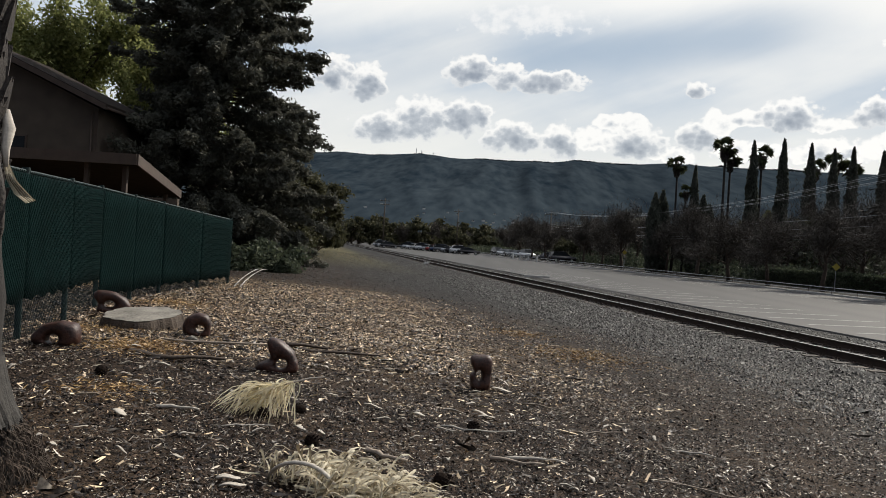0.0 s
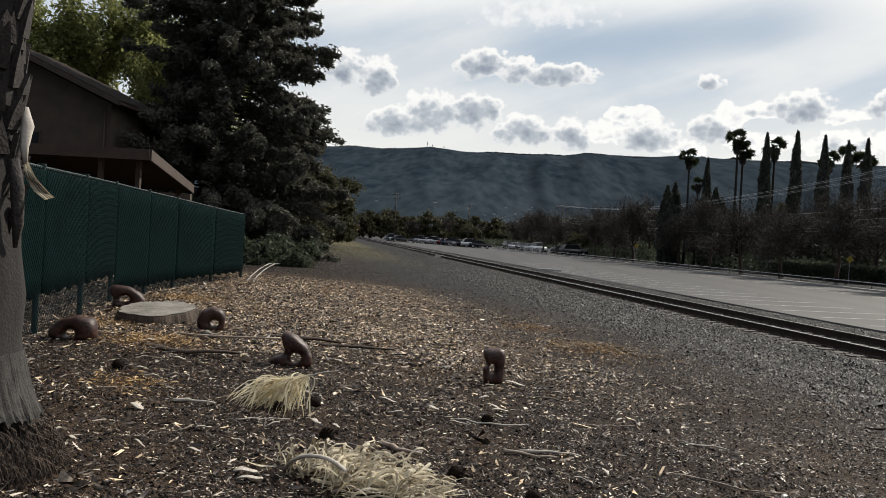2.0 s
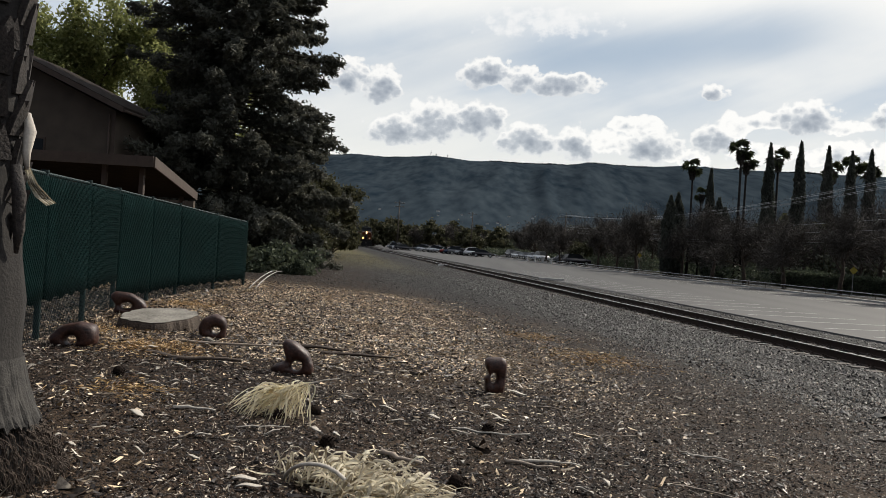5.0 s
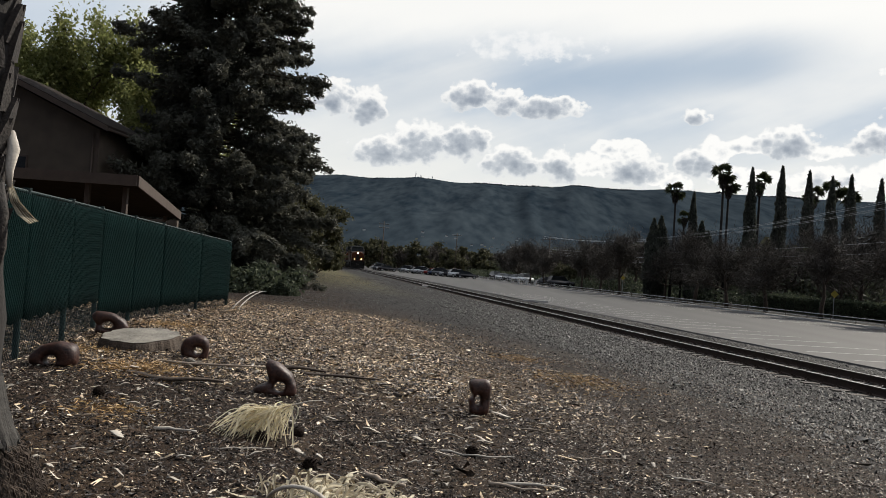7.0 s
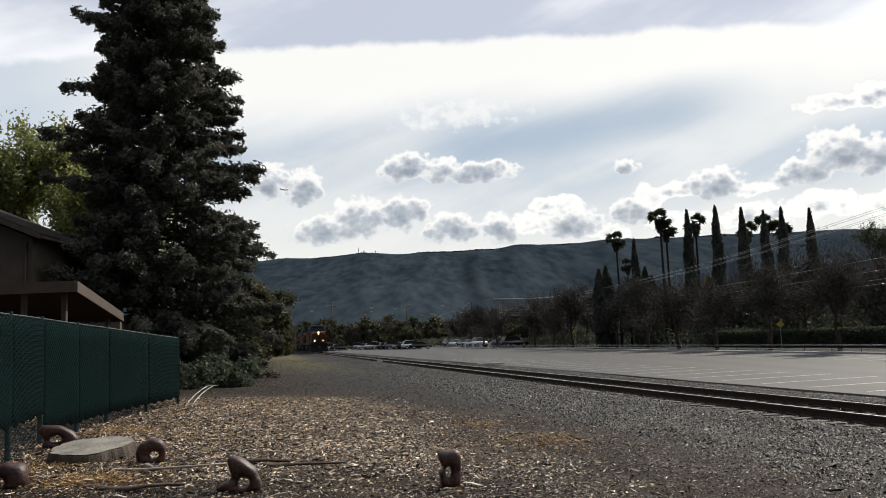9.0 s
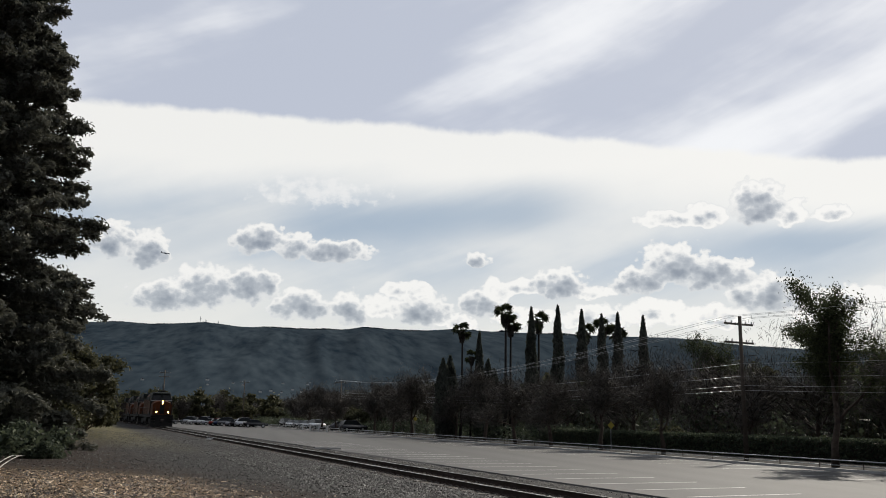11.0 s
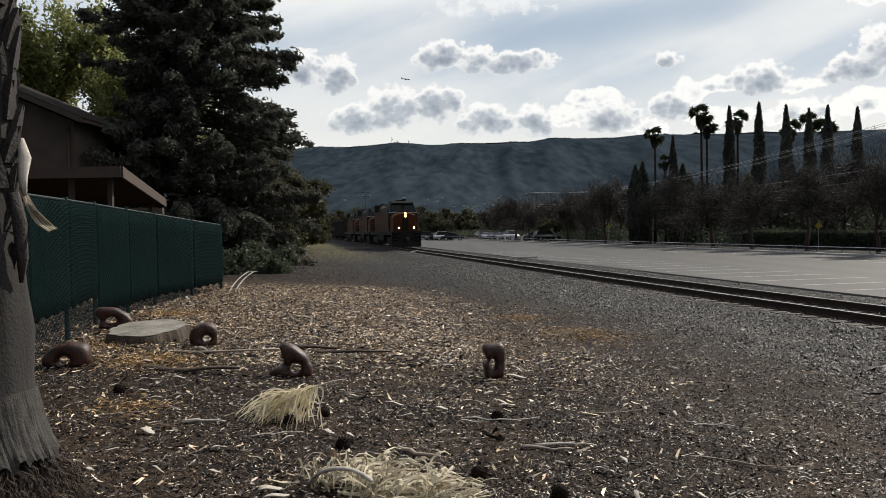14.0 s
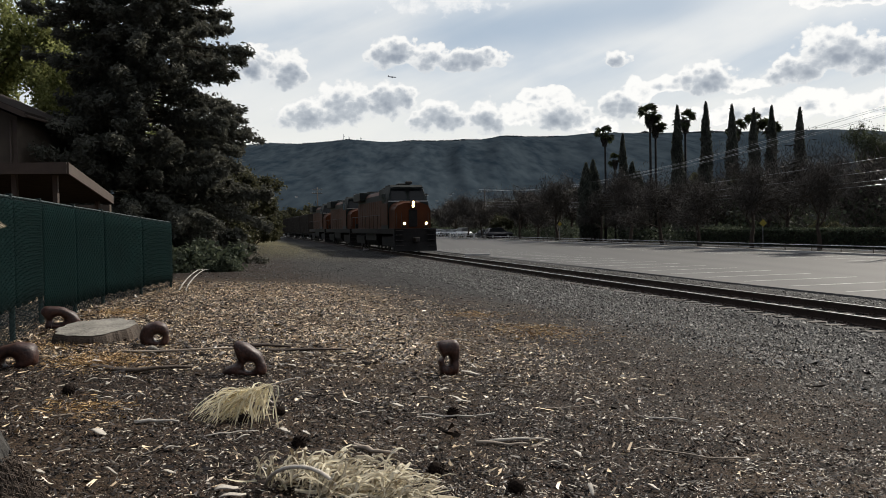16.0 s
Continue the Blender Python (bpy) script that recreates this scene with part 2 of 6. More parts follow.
streak_map.inputs["Rotation"].default_value = (0, 0, radians(-11.75))
streak_map.inputs["Scale"].default_value = (1.6, 0.05, 1.0)
for link in list(mat_asphalt.node_tree.links):
    if link.to_node.bl_idname == "ShaderNodeTexNoise" and link.to_node.inputs["Scale"].default_value < 1:
        mat_asphalt.node_tree.links.new(link.from_socket, streak_map.inputs["Vector"])
        mat_asphalt.node_tree.links.new(streak_map.outputs["Vector"], link.to_node.inputs["Vector"])
mat_paint = material("worn_road_paint", (0.16, 0.155, 0.148), (0.5, 0.5, 0.48), 1.5, 50, 0.6)
mat_concrete = material("concrete", (0.22, 0.21, 0.2), (0.4, 0.39, 0.37), 4, 50, 0.85)
mat_bark = material("bark", (0.02, 0.014, 0.010), (0.085, 0.062, 0.045), 5, 45, 0.9, 0, 0.8, depth=0.03)
mat_palm = material("palm_bark", (0.008, 0.007, 0.0065), (0.030, 0.026, 0.023), 4, 60, 0.9, 0, 0.6, depth=0.015)
# pale strip; its dark gaps are dapples of tree shade painted in
mat_strip = material("shade_dappled_strip", (0.03, 0.026, 0.022), (0.42, 0.40, 0.36), 0.9, 30, 0.7, spread=(0.42, 0.55))
mat_straw = material("orange_straw", (0.16, 0.085, 0.03), (0.55, 0.36, 0.15), 6, 50, 0.6, 0, 0.1, random_amount=1.0)
mat_skirt = material("grey_palm_fibre", (0.010, 0.009, 0.008), (0.055, 0.05, 0.044), 14, 90, 0.85, 0, 0.9)
mat_boot = material("palm_boot", (0.010, 0.008, 0.007), (0.070, 0.055, 0.046), 7, 60, 0.8, 0, 0.9, random_amount=0.5, depth=0.015)
mat_dry = leaf_material("dry_frond", (0.17, 0.135, 0.085), (0.84, 0.77, 0.60), 9.0)
mat_dry.node_tree.nodes["Mix Shader"].inputs[0].default_value = 0.45
mat_straw_bright = leaf_material("bright_frond", (0.58, 0.50, 0.33), (0.90, 0.84, 0.64), 9.0)
mat_straw_bright.node_tree.nodes["Mix Shader"].inputs[0].default_value = 0.5
mat_crumb = material("soil_crumb", (0.005, 0.0034, 0.0027), (0.078, 0.053, 0.038), 6, 60, 0.8, 0, 0.2, random_amount=1.6, spread=(0.6, 1.4), spec=0.15)
mat_stick = material("dead_stick", (0.05, 0.038, 0.028), (0.27, 0.22, 0.17), 8, 70, 0.75, 0, 0.4, random_amount=0.6, vary="object")
mat_stump = material("stump_wood", (0.04, 0.036, 0.03), (0.30, 0.28, 0.24), 4, 40, 0.85, 0, 0.6)
mat_rust = material("rust_brown_clay", (0.008, 0.0042, 0.0034), (0.07, 0.026, 0.016), 7, 34, 0.5, 0, 0.6, spec=0.4, depth=0.02)
mat_cone = material("pine_cone", (0.006, 0.0045, 0.004), (0.024, 0.017, 0.013), 20, 90, 0.95, spec=0.05)
mat_redwood = leaf_material("redwood_needles", (0.07, 0.071, 0.058), (0.12, 0.121, 0.095))
mat_green = leaf_material("spring_leaves", (0.12, 0.14, 0.05), (0.30, 0.31, 0.12))
mat_green.node_tree.nodes["Mix Shader"].inputs[0].default_value = 0.55
mat_olive = leaf_material("olive_leaves", (0.032, 0.034, 0.018), (0.095, 0.092, 0.05))
mat_cypress = leaf_material("cypress_foliage", (0.045, 0.050, 0.042), (0.10, 0.108, 0.085))
mat_twig = material("bare_twigs", (0.052, 0.047, 0.042), (0.125, 0.112, 0.097), 0.4, 4, 0.9, 0, 0, random_amount=0.6, spec=0.05)
mat_palmleaf = leaf_material("palm_leaves", (0.02, 0.027, 0.014), (0.07, 0.08, 0.035))
mat_hedge = leaf_material("hedge_leaves", (0.036, 0.046, 0.032), (0.095, 0.112, 0.068))
mat_blossom = leaf_material("pale_blossom", (0.10, 0.09, 0.075), (0.32, 0.29, 0.25))
mat_fence = material("green_coated_steel", (0.004, 0.014, 0.013), (0.010, 0.028, 0.027), 8, 60, 0.5, 0.0, 0.1, spec=0.3)
mat_screen = material("green_windscreen", (0.0012, 0.007, 0.0068), (0.0035, 0.0165, 0.016), 1.2, 200, 0.95, 0, 0.3, spec=0.03)
mat_stucco = material("brown_stucco", (0.045, 0.036, 0.027), (0.09, 0.07, 0.052), 1.5, 60, 0.9, 0, 0.4)
mat_fascia = material("brown_fascia_board", (0.034, 0.023, 0.017), (0.075, 0.052, 0.038), 3, 50, 0.7)
mat_shingle = material("dark_shingle", (0.014, 0.011, 0.010), (0.04, 0.033, 0.028), 3, 40, 0.95, 0, 0.5, spec=0.05)
mat_glass = material("dark_glass", (0.008, 0.010, 0.011), (0.015, 0.017, 0.019), 2, 20, 0.15, 0, 0, spec=0.15)
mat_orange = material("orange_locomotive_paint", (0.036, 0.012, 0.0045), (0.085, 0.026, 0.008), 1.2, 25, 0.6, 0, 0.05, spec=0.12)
mat_black = material("black_locomotive_paint", (0.006, 0.006, 0.006), (0.018, 0.017, 0.016), 2, 40, 0.7, spec=0.12)
mat_roof = material("dark_green_roof_paint", (0.008, 0.011, 0.010), (0.022, 0.027, 0.025), 1.5, 30, 0.6, spec=0.15)
mat_silver = material("bare_metal", (0.45, 0.45, 0.44), (0.65, 0.65, 0.63), 4, 50, 0.35, 0.7)
mat_lamp = material("lit_headlamp", (0.9, 0.8, 0.6), (1, 0.9, 0.7), 5, 50, 0.3, 0, 0, glow=(1.0, 0.54, 0.17, 16))
mat_freight = material("dull_freight_car", (0.02, 0.017, 0.015), (0.05, 0.041, 0.034), 1, 20, 0.8, spec=0.1)
mat_wheel = material("wheel_steel", (0.02, 0.018, 0.016), (0.06, 0.052, 0.046), 5, 50, 0.6, 0.5)
mat_tyre = material("tyre_rubber", (0.008, 0.008, 0.008), (0.02, 0.02, 0.02), 8, 60, 0.85)
mat_pole = material("pole_wood", (0.035, 0.027, 0.021), (0.10, 0.08, 0.062), 3, 50, 0.9, 0, 0.4)
mat_wire = material("wire_metal", (0.30, 0.30, 0.30), (0.42, 0.42, 0.42), 3, 50, 0.3, 0.9, 0)
mat_galv = material("galvanised_steel", (0.28, 0.29, 0.30), (0.45, 0.46, 0.47), 4, 50, 0.4, 0.8, 0.1)
mat_sign = material("yellow_sign", (0.3, 0.24, 0.03), (0.42, 0.34, 0.06), 4, 50, 0.5)
mat_pale = material("pale_bark_strip", (0.28, 0.25, 0.21), (0.5, 0.46, 0.4), 6, 60, 0.75)
mat_whitewall = material("white_wall", (0.45, 0.45, 0.44), (0.65, 0.64, 0.62), 1, 20, 0.8)
mat_plane = material("white_aircraft_paint", (0.5, 0.5, 0.5), (0.7, 0.7, 0.7), 1, 20, 0.4)


# ---- shape helpers ----
def mesh_object(name, verts, faces, mat, parent=None, label="", smooth=False):
    me = bpy.data.meshes.new(name)
    me.from_pydata(verts, [], faces)
    me.materials.append(mat)
    if smooth:
        me.polygons.foreach_set("use_smooth", [True] * len(me.polygons))
    ob = new(name, me)
    ob.parent = parent
    if label:
        ob["label"] = label
    return ob


def part(name, bm, mat, parent=None, label="", smooth=False):
    me = bpy.data.meshes.new(name)
    bmesh.ops.recalc_face_normals(bm, faces=bm.faces)
    bm.to_mesh(me)
    bm.free()
    me.materials.append(mat)
    if smooth:
        me.polygons.foreach_set("use_smooth", [True] * len(me.polygons))
    ob = new(name, me)
    ob.parent = parent
    if label:
        ob["label"] = label
    return ob


def thing(name, m, label, category, group="", kind=""):
    ob = new(name)
    ob.matrix_basis = m
    ob.empty_display_size = 0.1
    return tagged(ob, label, category, group, kind)


def box(bm, x, y, z, sx, sy, sz, bevel=0.0, turn=0.0):
    made = bmesh.ops.create_cube(bm, size=1.0, matrix=Matrix.Translation((x, y, z)) @ Matrix.Rotation(turn, 4, "Z") @ Matrix.Diagonal((sx, sy, sz, 1)))
    if bevel:
        edges = list({e for v in made["verts"] for e in v.link_edges})
        bmesh.ops.bevel(bm, geom=edges, offset=bevel, segments=2, affect="EDGES", profile=0.6)
    return bm


def boxed(*args, **kw):
    return box(bmesh.new(), *args, **kw)


def prism(bm, outline, y0, y1):
    """An outline in x, z drawn out from y0 to y1."""
    a = [bm.verts.new((x, y0, z)) for x, z in outline]
    b = [bm.verts.new((x, y1, z)) for x, z in outline]
    n = len(outline)
    for i in range(n):
        bm.faces.new((a[i], a[(i + 1) % n], b[(i + 1) % n], b[i]))
    bm.faces.new(a[::-1]), bm.faces.new(b)
    return bm


def sideways(bm, outline, x0, x1):
    """An outline in y, z drawn out from x0 to x1."""
    a = [bm.verts.new((x0, y, z)) for y, z in outline]
    b = [bm.verts.new((x1, y, z)) for y, z in outline]
    n = len(outline)
    for i in range(n):
        bm.faces.new((a[i], a[(i + 1) % n], b[(i + 1) % n], b[i]))
    bm.faces.new(a[::-1]), bm.faces.new(b)
    return bm


def tube(bm, points, radii, seg=6, flat=1.0):
    rings = []
    pts = [Vector(p) for p in points]
    for i, p in enumerate(pts):
        way = (pts[min(i + 1, len(pts) - 1)] - pts[max(i - 1, 0)]).normalized()
        side = way.orthogonal().normalized() if abs(way.z) > 0.95 else way.cross(Vector((0, 0, 1))).normalized()
        up = side.cross(way)
        r = radii[i] if not isinstance(radii, (int, float)) else radii
        rings.append([bm.verts.new(p + side * math.cos(a) * r + up * math.sin(a) * r * flat) for a in (2 * math.pi * k / seg for k in range(seg))])
    for a, b in zip(rings, rings[1:]):
        for k in range(seg):
            bm.faces.new((a[k], a[(k + 1) % seg], b[(k + 1) % seg], b[k]))
    bm.faces.new(rings[0][::-1]), bm.faces.new(rings[-1])
    return bm


def disc(bm, x, y, z, r, h, axis="Z", seg=20):
    rot = {"Z": Matrix.Identity(4), "X": Matrix.Rotation(radians(90), 4, "Y"), "Y": Matrix.Rotation(radians(90), 4, "X")}[axis]
    bmesh.ops.create_cone(bm, cap_ends=True, segments=seg, radius1=r, radius2=r, depth=h, matrix=Matrix.Translation((x, y, z)) @ rot)
    return bm


# ---- plan: s runs along the track, u is the distance to the left of the near rail ----
TURN = 11.75
D = (-0.2036, 0.979)
NR = (0.979, 0.2036)
C0 = 11.46
RAIL_Z = -0.15


def at(s, u):
    c = C0 - u
    return (s * D[0] + c * NR[0], s * D[1] + c * NR[1])


def u_of(x, y):
    return C0 - (NR[0] * x + NR[1] * y)


def s_of(x, y):
    return D[0] * x + D[1] * y


PROFILE_U = [-300, -27.0, -25.2, -5.4, -5.0, -3.0, -2.4, 0.9, 1.6, 3.0, 6.0, 9.5, 11.46, 12.7, 13.4, 16, 60]
PROFILE_Z = [-0.35, -0.35, -0.50, -0.50, -0.46, -0.45, -0.37, -0.37, -0.45, -0.38, -0.25, -0.08, 0.04, 0.12, 0.2, 0.25, 0.25]


def ground_z(x, y):
    z = float(np.interp(u_of(x, y), PROFILE_U, PROFILE_Z))
    if z > 0:
        z *= float(np.interp(y, [12, 26, 60], [1.0, 0.35, 0.1]))
    near = max(0.0, 1 - math.hypot(x, y - 10) / 30)
    return z + 0.05 * near * noise.noise((x * 0.5, y * 0.5, 0)) * (1 if u_of(x, y) > 3 else 0)


def surface_ground():
    """Dirt, mulch and gravel mixed by place, with grass far to the left."""
    m = bpy.data.materials.new("ground_soil")
    m.use_nodes = True
    nt = m.node_tree
    bsdf = nt.nodes["Principled BSDF"]
    bsdf.inputs["Roughness"].default_value = 0.85
    bsdf.inputs["Specular IOR Level"].default_value = 0.08
    tc = nt.nodes.new("ShaderNodeTexCoord")

    def nz(scale, detail=5):
        nd = nt.nodes.new("ShaderNodeTexNoise")
        nd.inputs["Scale"].default_value, nd.inputs["Detail"].default_value = scale, detail
        nt.links.new(tc.outputs["Object"], nd.inputs["Vector"])
        return nd.outputs["Fac"]

    def ramp(f, c1, c2, lo=0.35, hi=0.65):
        nd = nt.nodes.new("ShaderNodeValToRGB")
        nd.color_ramp.elements[0].position, nd.color_ramp.elements[1].position = lo, hi
        nd.color_ramp.elements[0].color, nd.color_ramp.elements[1].color = (*c1, 1), (*c2, 1)
        nt.links.new(f, nd.inputs[0])
        return nd.outputs[0]

    def math_node(op, a, b, c=0.0, clamp=False):
        nd = nt.nodes.new("ShaderNodeMath")
        nd.operation, nd.use_clamp = op, clamp
        for i, v in enumerate((a, b, c)):
            if isinstance(v, (int, float)):
                nd.inputs[i].default_value = v
            else:
                nt.links.new(v, nd.inputs[i])
        return nd.outputs[0]

    def mix(f, a, b):
        nd = nt.nodes.new("ShaderNodeMix")
        nd.data_type = "RGBA"
        nt.links.new(f, nd.inputs["Factor"]), nt.links.new(a, nd.inputs[6]), nt.links.new(b, nd.inputs[7])
        return nd.outputs[2]

    sep = nt.nodes.new("ShaderNodeSeparateXYZ")
    nt.links.new(tc.outputs["Object"], sep.inputs[0])
    x, y = sep.outputs[0], sep.outputs[1]
    u = math_node("SUBTRACT", C0, math_node("ADD", math_node("MULTIPLY", x, NR[0]), math_node("MULTIPLY", y, NR[1])))
    blur = math_node("MULTIPLY", math_node("SUBTRACT", nz(0.7), 0.5), 5.0)
    ub = math_node("ADD", u, blur)

    def step(v, lo, hi):
        nd = nt.nodes.new("ShaderNodeMapRange")
        nd.inputs["From Min"].default_value, nd.inputs["From Max"].default_value = lo, hi
        nt.links.new(v, nd.inputs["Value"])
        return nd.outputs["Result"]

    gravel = ramp(nz(22, 8), (0.006, 0.0058, 0.0055), (0.029, 0.028, 0.026))
    soil = ramp(nz(14, 8), (0.006, 0.004, 0.003), (0.034, 0.023, 0.016))
    tan = ramp(nz(30, 8), (0.045, 0.027, 0.015), (0.26, 0.18, 0.105))
    grass = ramp(nz(3, 8), (0.035, 0.034, 0.016), (0.11, 0.094, 0.045))
    patch = math_node("MULTIPLY", step(nz(0.55, 4), 0.48, 0.62), math_node("SUBTRACT", 1.0, step(y, 22.0, 28.0)))
    drift = math_node("MULTIPLY", step(math_node("ADD", y, blur), 9.5, 13.0), math_node("SUBTRACT", 1.0, step(math_node("ADD", y, blur), 24.0, 29.0)))
    drift = math_node("MULTIPLY", drift, step(ub, 6.8, 9.0))
    cover = math_node("MAXIMUM", math_node("MULTIPLY", patch, 0.16), math_node("MULTIPLY", drift, 0.6))
    mulch = mix(cover, soil, tan)
    ub2 = math_node("SUBTRACT", ub, math_node("MULTIPLY", step(y, 22.0, 34.0), 4.0))
    col = mix(step(ub2, 3.2, 6.2), gravel, mulch)
    col = mix(math_node("MULTIPLY", step(y, 45.0, 75.0), step(ub, 3.0, 6.0)), col, grass)
    nt.links.new(col, bsdf.inputs["Base Color"])
    b = nt.nodes.new("ShaderNodeBump")
    b.inputs["Strength"].default_value, b.inputs["Distance"].default_value = 0.7, 0.03
    nt.links.new(nz(35, 8), b.inputs["Height"]), nt.links.new(b.outputs[0], bsdf.inputs["Normal"])
    return m


def build_ground():
    us = sorted(set([-4000, -1500, -600] + PROFILE_U + [x * 0.5 for x in range(4, 38)] + [22, 30, 120, 600, 1500, 4000]))
    ss = sorted(set([-1500, -300, -100, -40, -15] + [x * 0.6 for x in range(-10, 60)] + [x * 5 for x in range(8, 40)] + [260, 400, 700, 1200, 2000, 3200, 4800]))
    verts = [(*at(s, u), ground_z(*at(s, u))) for s in ss for u in us]
    w = len(us)
    faces = [(i * w + j, i * w + j + 1, (i + 1) * w + j + 1, (i + 1) * w + j) for i in range(len(ss) - 1) for j in range(w - 1)]
    g = mesh_object("ground", verts, [f[::-1] for f in faces], surface_ground(), smooth=True)
    return tagged(g, "brown mulch, bare soil and grey gravel ground beside a railway", "ground", kind="structure")


build_ground()


def build_lot():
    bm = bmesh.new()
    ss = [-60] + list(range(0, 280, 10)) + [330]
    rnd = random.Random(3)
    left = [bm.verts.new((*at(s, -5.3 + rnd.uniform(-0.12, 0.12)), -0.42)) for s in ss]
    left_low = [bm.verts.new((*at(s, -5.2), -0.56)) for s in ss]
    right = [bm.verts.new((*at(s, -25.4), -0.42)) for s in ss]
    for i in range(len(ss) - 1):
        bm.faces.new((left[i], right[i], right[i + 1], left[i + 1]))
        bm.faces.new((left_low[i], left[i], left[i + 1], left_low[i + 1]))
    lot = part("road", bm, mat_asphalt)
    tagged(lot, "worn grey asphalt parking lot beside the railway track", "parking lot", kind="structure")
    for k in range(24):
        s = 16.0 + 2.55 * k
        for u0, u1, off in ((-6.0, -11.0, 0.0), (-19.5, -24.6, 0.8)):
            p, q = at(s + off, u0), at(s + off + 0.35, u1)
            ln = mesh_object("parking_line", *strip(p, q, 0.11, -0.416), mat_paint, lot)


def strip(p, q, w, z):
    dx, dy = q[0] - p[0], q[1] - p[1]
    n = math.hypot(dx, dy)
    ox, oy = -dy / n * w / 2, dx / n * w / 2
    return [(p[0] + ox, p[1] + oy, z), (p[0] - ox, p[1] - oy, z), (q[0] - ox, q[1] - oy, z), (q[0] + ox, q[1] + oy, z)], [(0, 1, 2, 3)]


build_lot()


# ---- railway ----
def build_track():
    ballast = bmesh.new()
    outline = [(-3.4, -0.62), (-2.35, -0.335), (0.85, -0.335), (2.3, -0.62)]
    rows = []
    for s in list(range(-40, 120, 4)) + list(range(120, 430, 20)):
        rows.append([ballast.verts.new((*at(s, u), z)) for u, z in outline])
    for a, b in zip(rows, rows[1:]):
        for i in range(3):
            ballast.faces.new((a[i], a[i + 1], b[i + 1], b[i]))
    bed = part("ballast", ballast, mat_bed)
    tagged(bed, "dark grey crushed stone ballast bed under the rails", "ballast", kind="structure")
    prof = [(-0.07, 0), (0.07, 0), (0.07, 0.012), (0.012, 0.03), (0.012, 0.13), (0.036, 0.142), (0.036, 0.172), (-0.036, 0.172), (-0.036, 0.142), (-0.012, 0.13), (-0.012, 0.03), (-0.07, 0.012)]
    for u in (0.0, -1.5):
        m = Matrix.Translation((*at(0, u), RAIL_Z - 0.172)) @ Matrix.Rotation(radians(TURN), 4, "Z")
        rail = part("rail", prism(bmesh.new(), prof, -40, 430), mat_rail)
        rail.matrix_basis = m
        tagged(rail, "rusty brown steel rail with a polished running surface", "rail", "rails of the track")
        part("running_surface", boxed(0, 195, 0.1745, 0.062, 470, 0.005), mat_railtop, rail, "polished bright steel running surface")
    tie_me = bpy.data.meshes.new("tie")
    bm = boxed(0, 0, 0, 2.6, 0.23, 0.18, 0.012)
    bm.to_mesh(tie_me)
    bm.free()
    tie_me.materials.append(mat_tie)
    plate_me = bpy.data.meshes.new("tie_plate")
    bm = bmesh.new()
    for sx in (-0.75, 0.75):
        box(bm, sx, 0, 0.094, 0.36, 0.19, 0.016)
        for ox in (-0.11, 0.11):
            box(bm, sx + ox, 0.05, 0.115, 0.035, 0.03, 0.05)
            box(bm, sx + ox, -0.05, 0.115, 0.035, 0.03, 0.05)
    bm.to_mesh(plate_me)
    bm.free()
    plate_me.materials.append(mat_rail)
    rnd = random.Random(8)
    for k in range(250):
        s = 6 + k * 0.52
        t = new("tie", tie_me)
        t.matrix_basis = Matrix.Translation((*at(s, -0.75), -0.405 + rnd.uniform(-0.006, 0.006))) @ Matrix.Rotation(radians(TURN + rnd.uniform(-0.8, 0.8)), 4, "Z")
        t.parent = bed
        if k < 150:
            pl = new("tie_plate", plate_me)
            pl.parent = t


build_track()


# ---- foliage helpers ----
def leaf_cloud(name, centres, size, mat, parent, rng, stretch=1.8, droop=0.0, label="", up=None):
    """Many small two-triangle leaves as one mesh."""
    c = np.asarray(centres, float)
    n = len(c)
    a = rng.normal(size=(n, 3))
    if up is not None:
        a = a * 0.45 + np.asarray(up)
    a[:, 2] -= droop
    a /= np.linalg.norm(a, axis=1, keepdims=True)
    b = np.cross(a, rng.normal(size=(n, 3)))
    b /= np.linalg.norm(b, axis=1, keepdims=True) + 1e-9
    sz = size * rng.uniform(0.5, 1.3, (n, 1))
    nrm = np.cross(a, b) * sz * 0.18
    p0, p1, p2, p3 = c - a * sz * stretch / 2, c + b * sz / 2 + nrm, c + a * sz * stretch / 2, c - b * sz / 2 + nrm
    verts = np.stack([p0, p1, p2, p3], 1).reshape(-1, 3)
    idx = np.arange(n)[:, None] * 4
    faces = np.concatenate([idx + [0, 1, 2], idx + [0, 2, 3]], 1).reshape(-1, 3)
    return fast_mesh(name, verts, faces, mat, parent, label)


def fast_mesh(name, verts, faces, mat, parent=None, label=""):
    me = bpy.data.meshes.new(name)
    me.vertices.add(len(verts))
    me.vertices.foreach_set("co", np.asarray(verts, np.float32).ravel())
    k = faces.shape[1]
    me.loops.add(faces.size)
    me.loops.foreach_set("vertex_index", faces.astype(np.int32).ravel())
    me.polygons.add(len(faces))
    me.polygons.foreach_set("loop_start", np.arange(0, faces.size, k, dtype=np.int32))
    me.update(calc_edges=True)
    me.validate()
    me.materials.append(mat)
    ob = new(name, me)
    ob.parent = parent
    if label:
        ob["label"] = label
    return ob


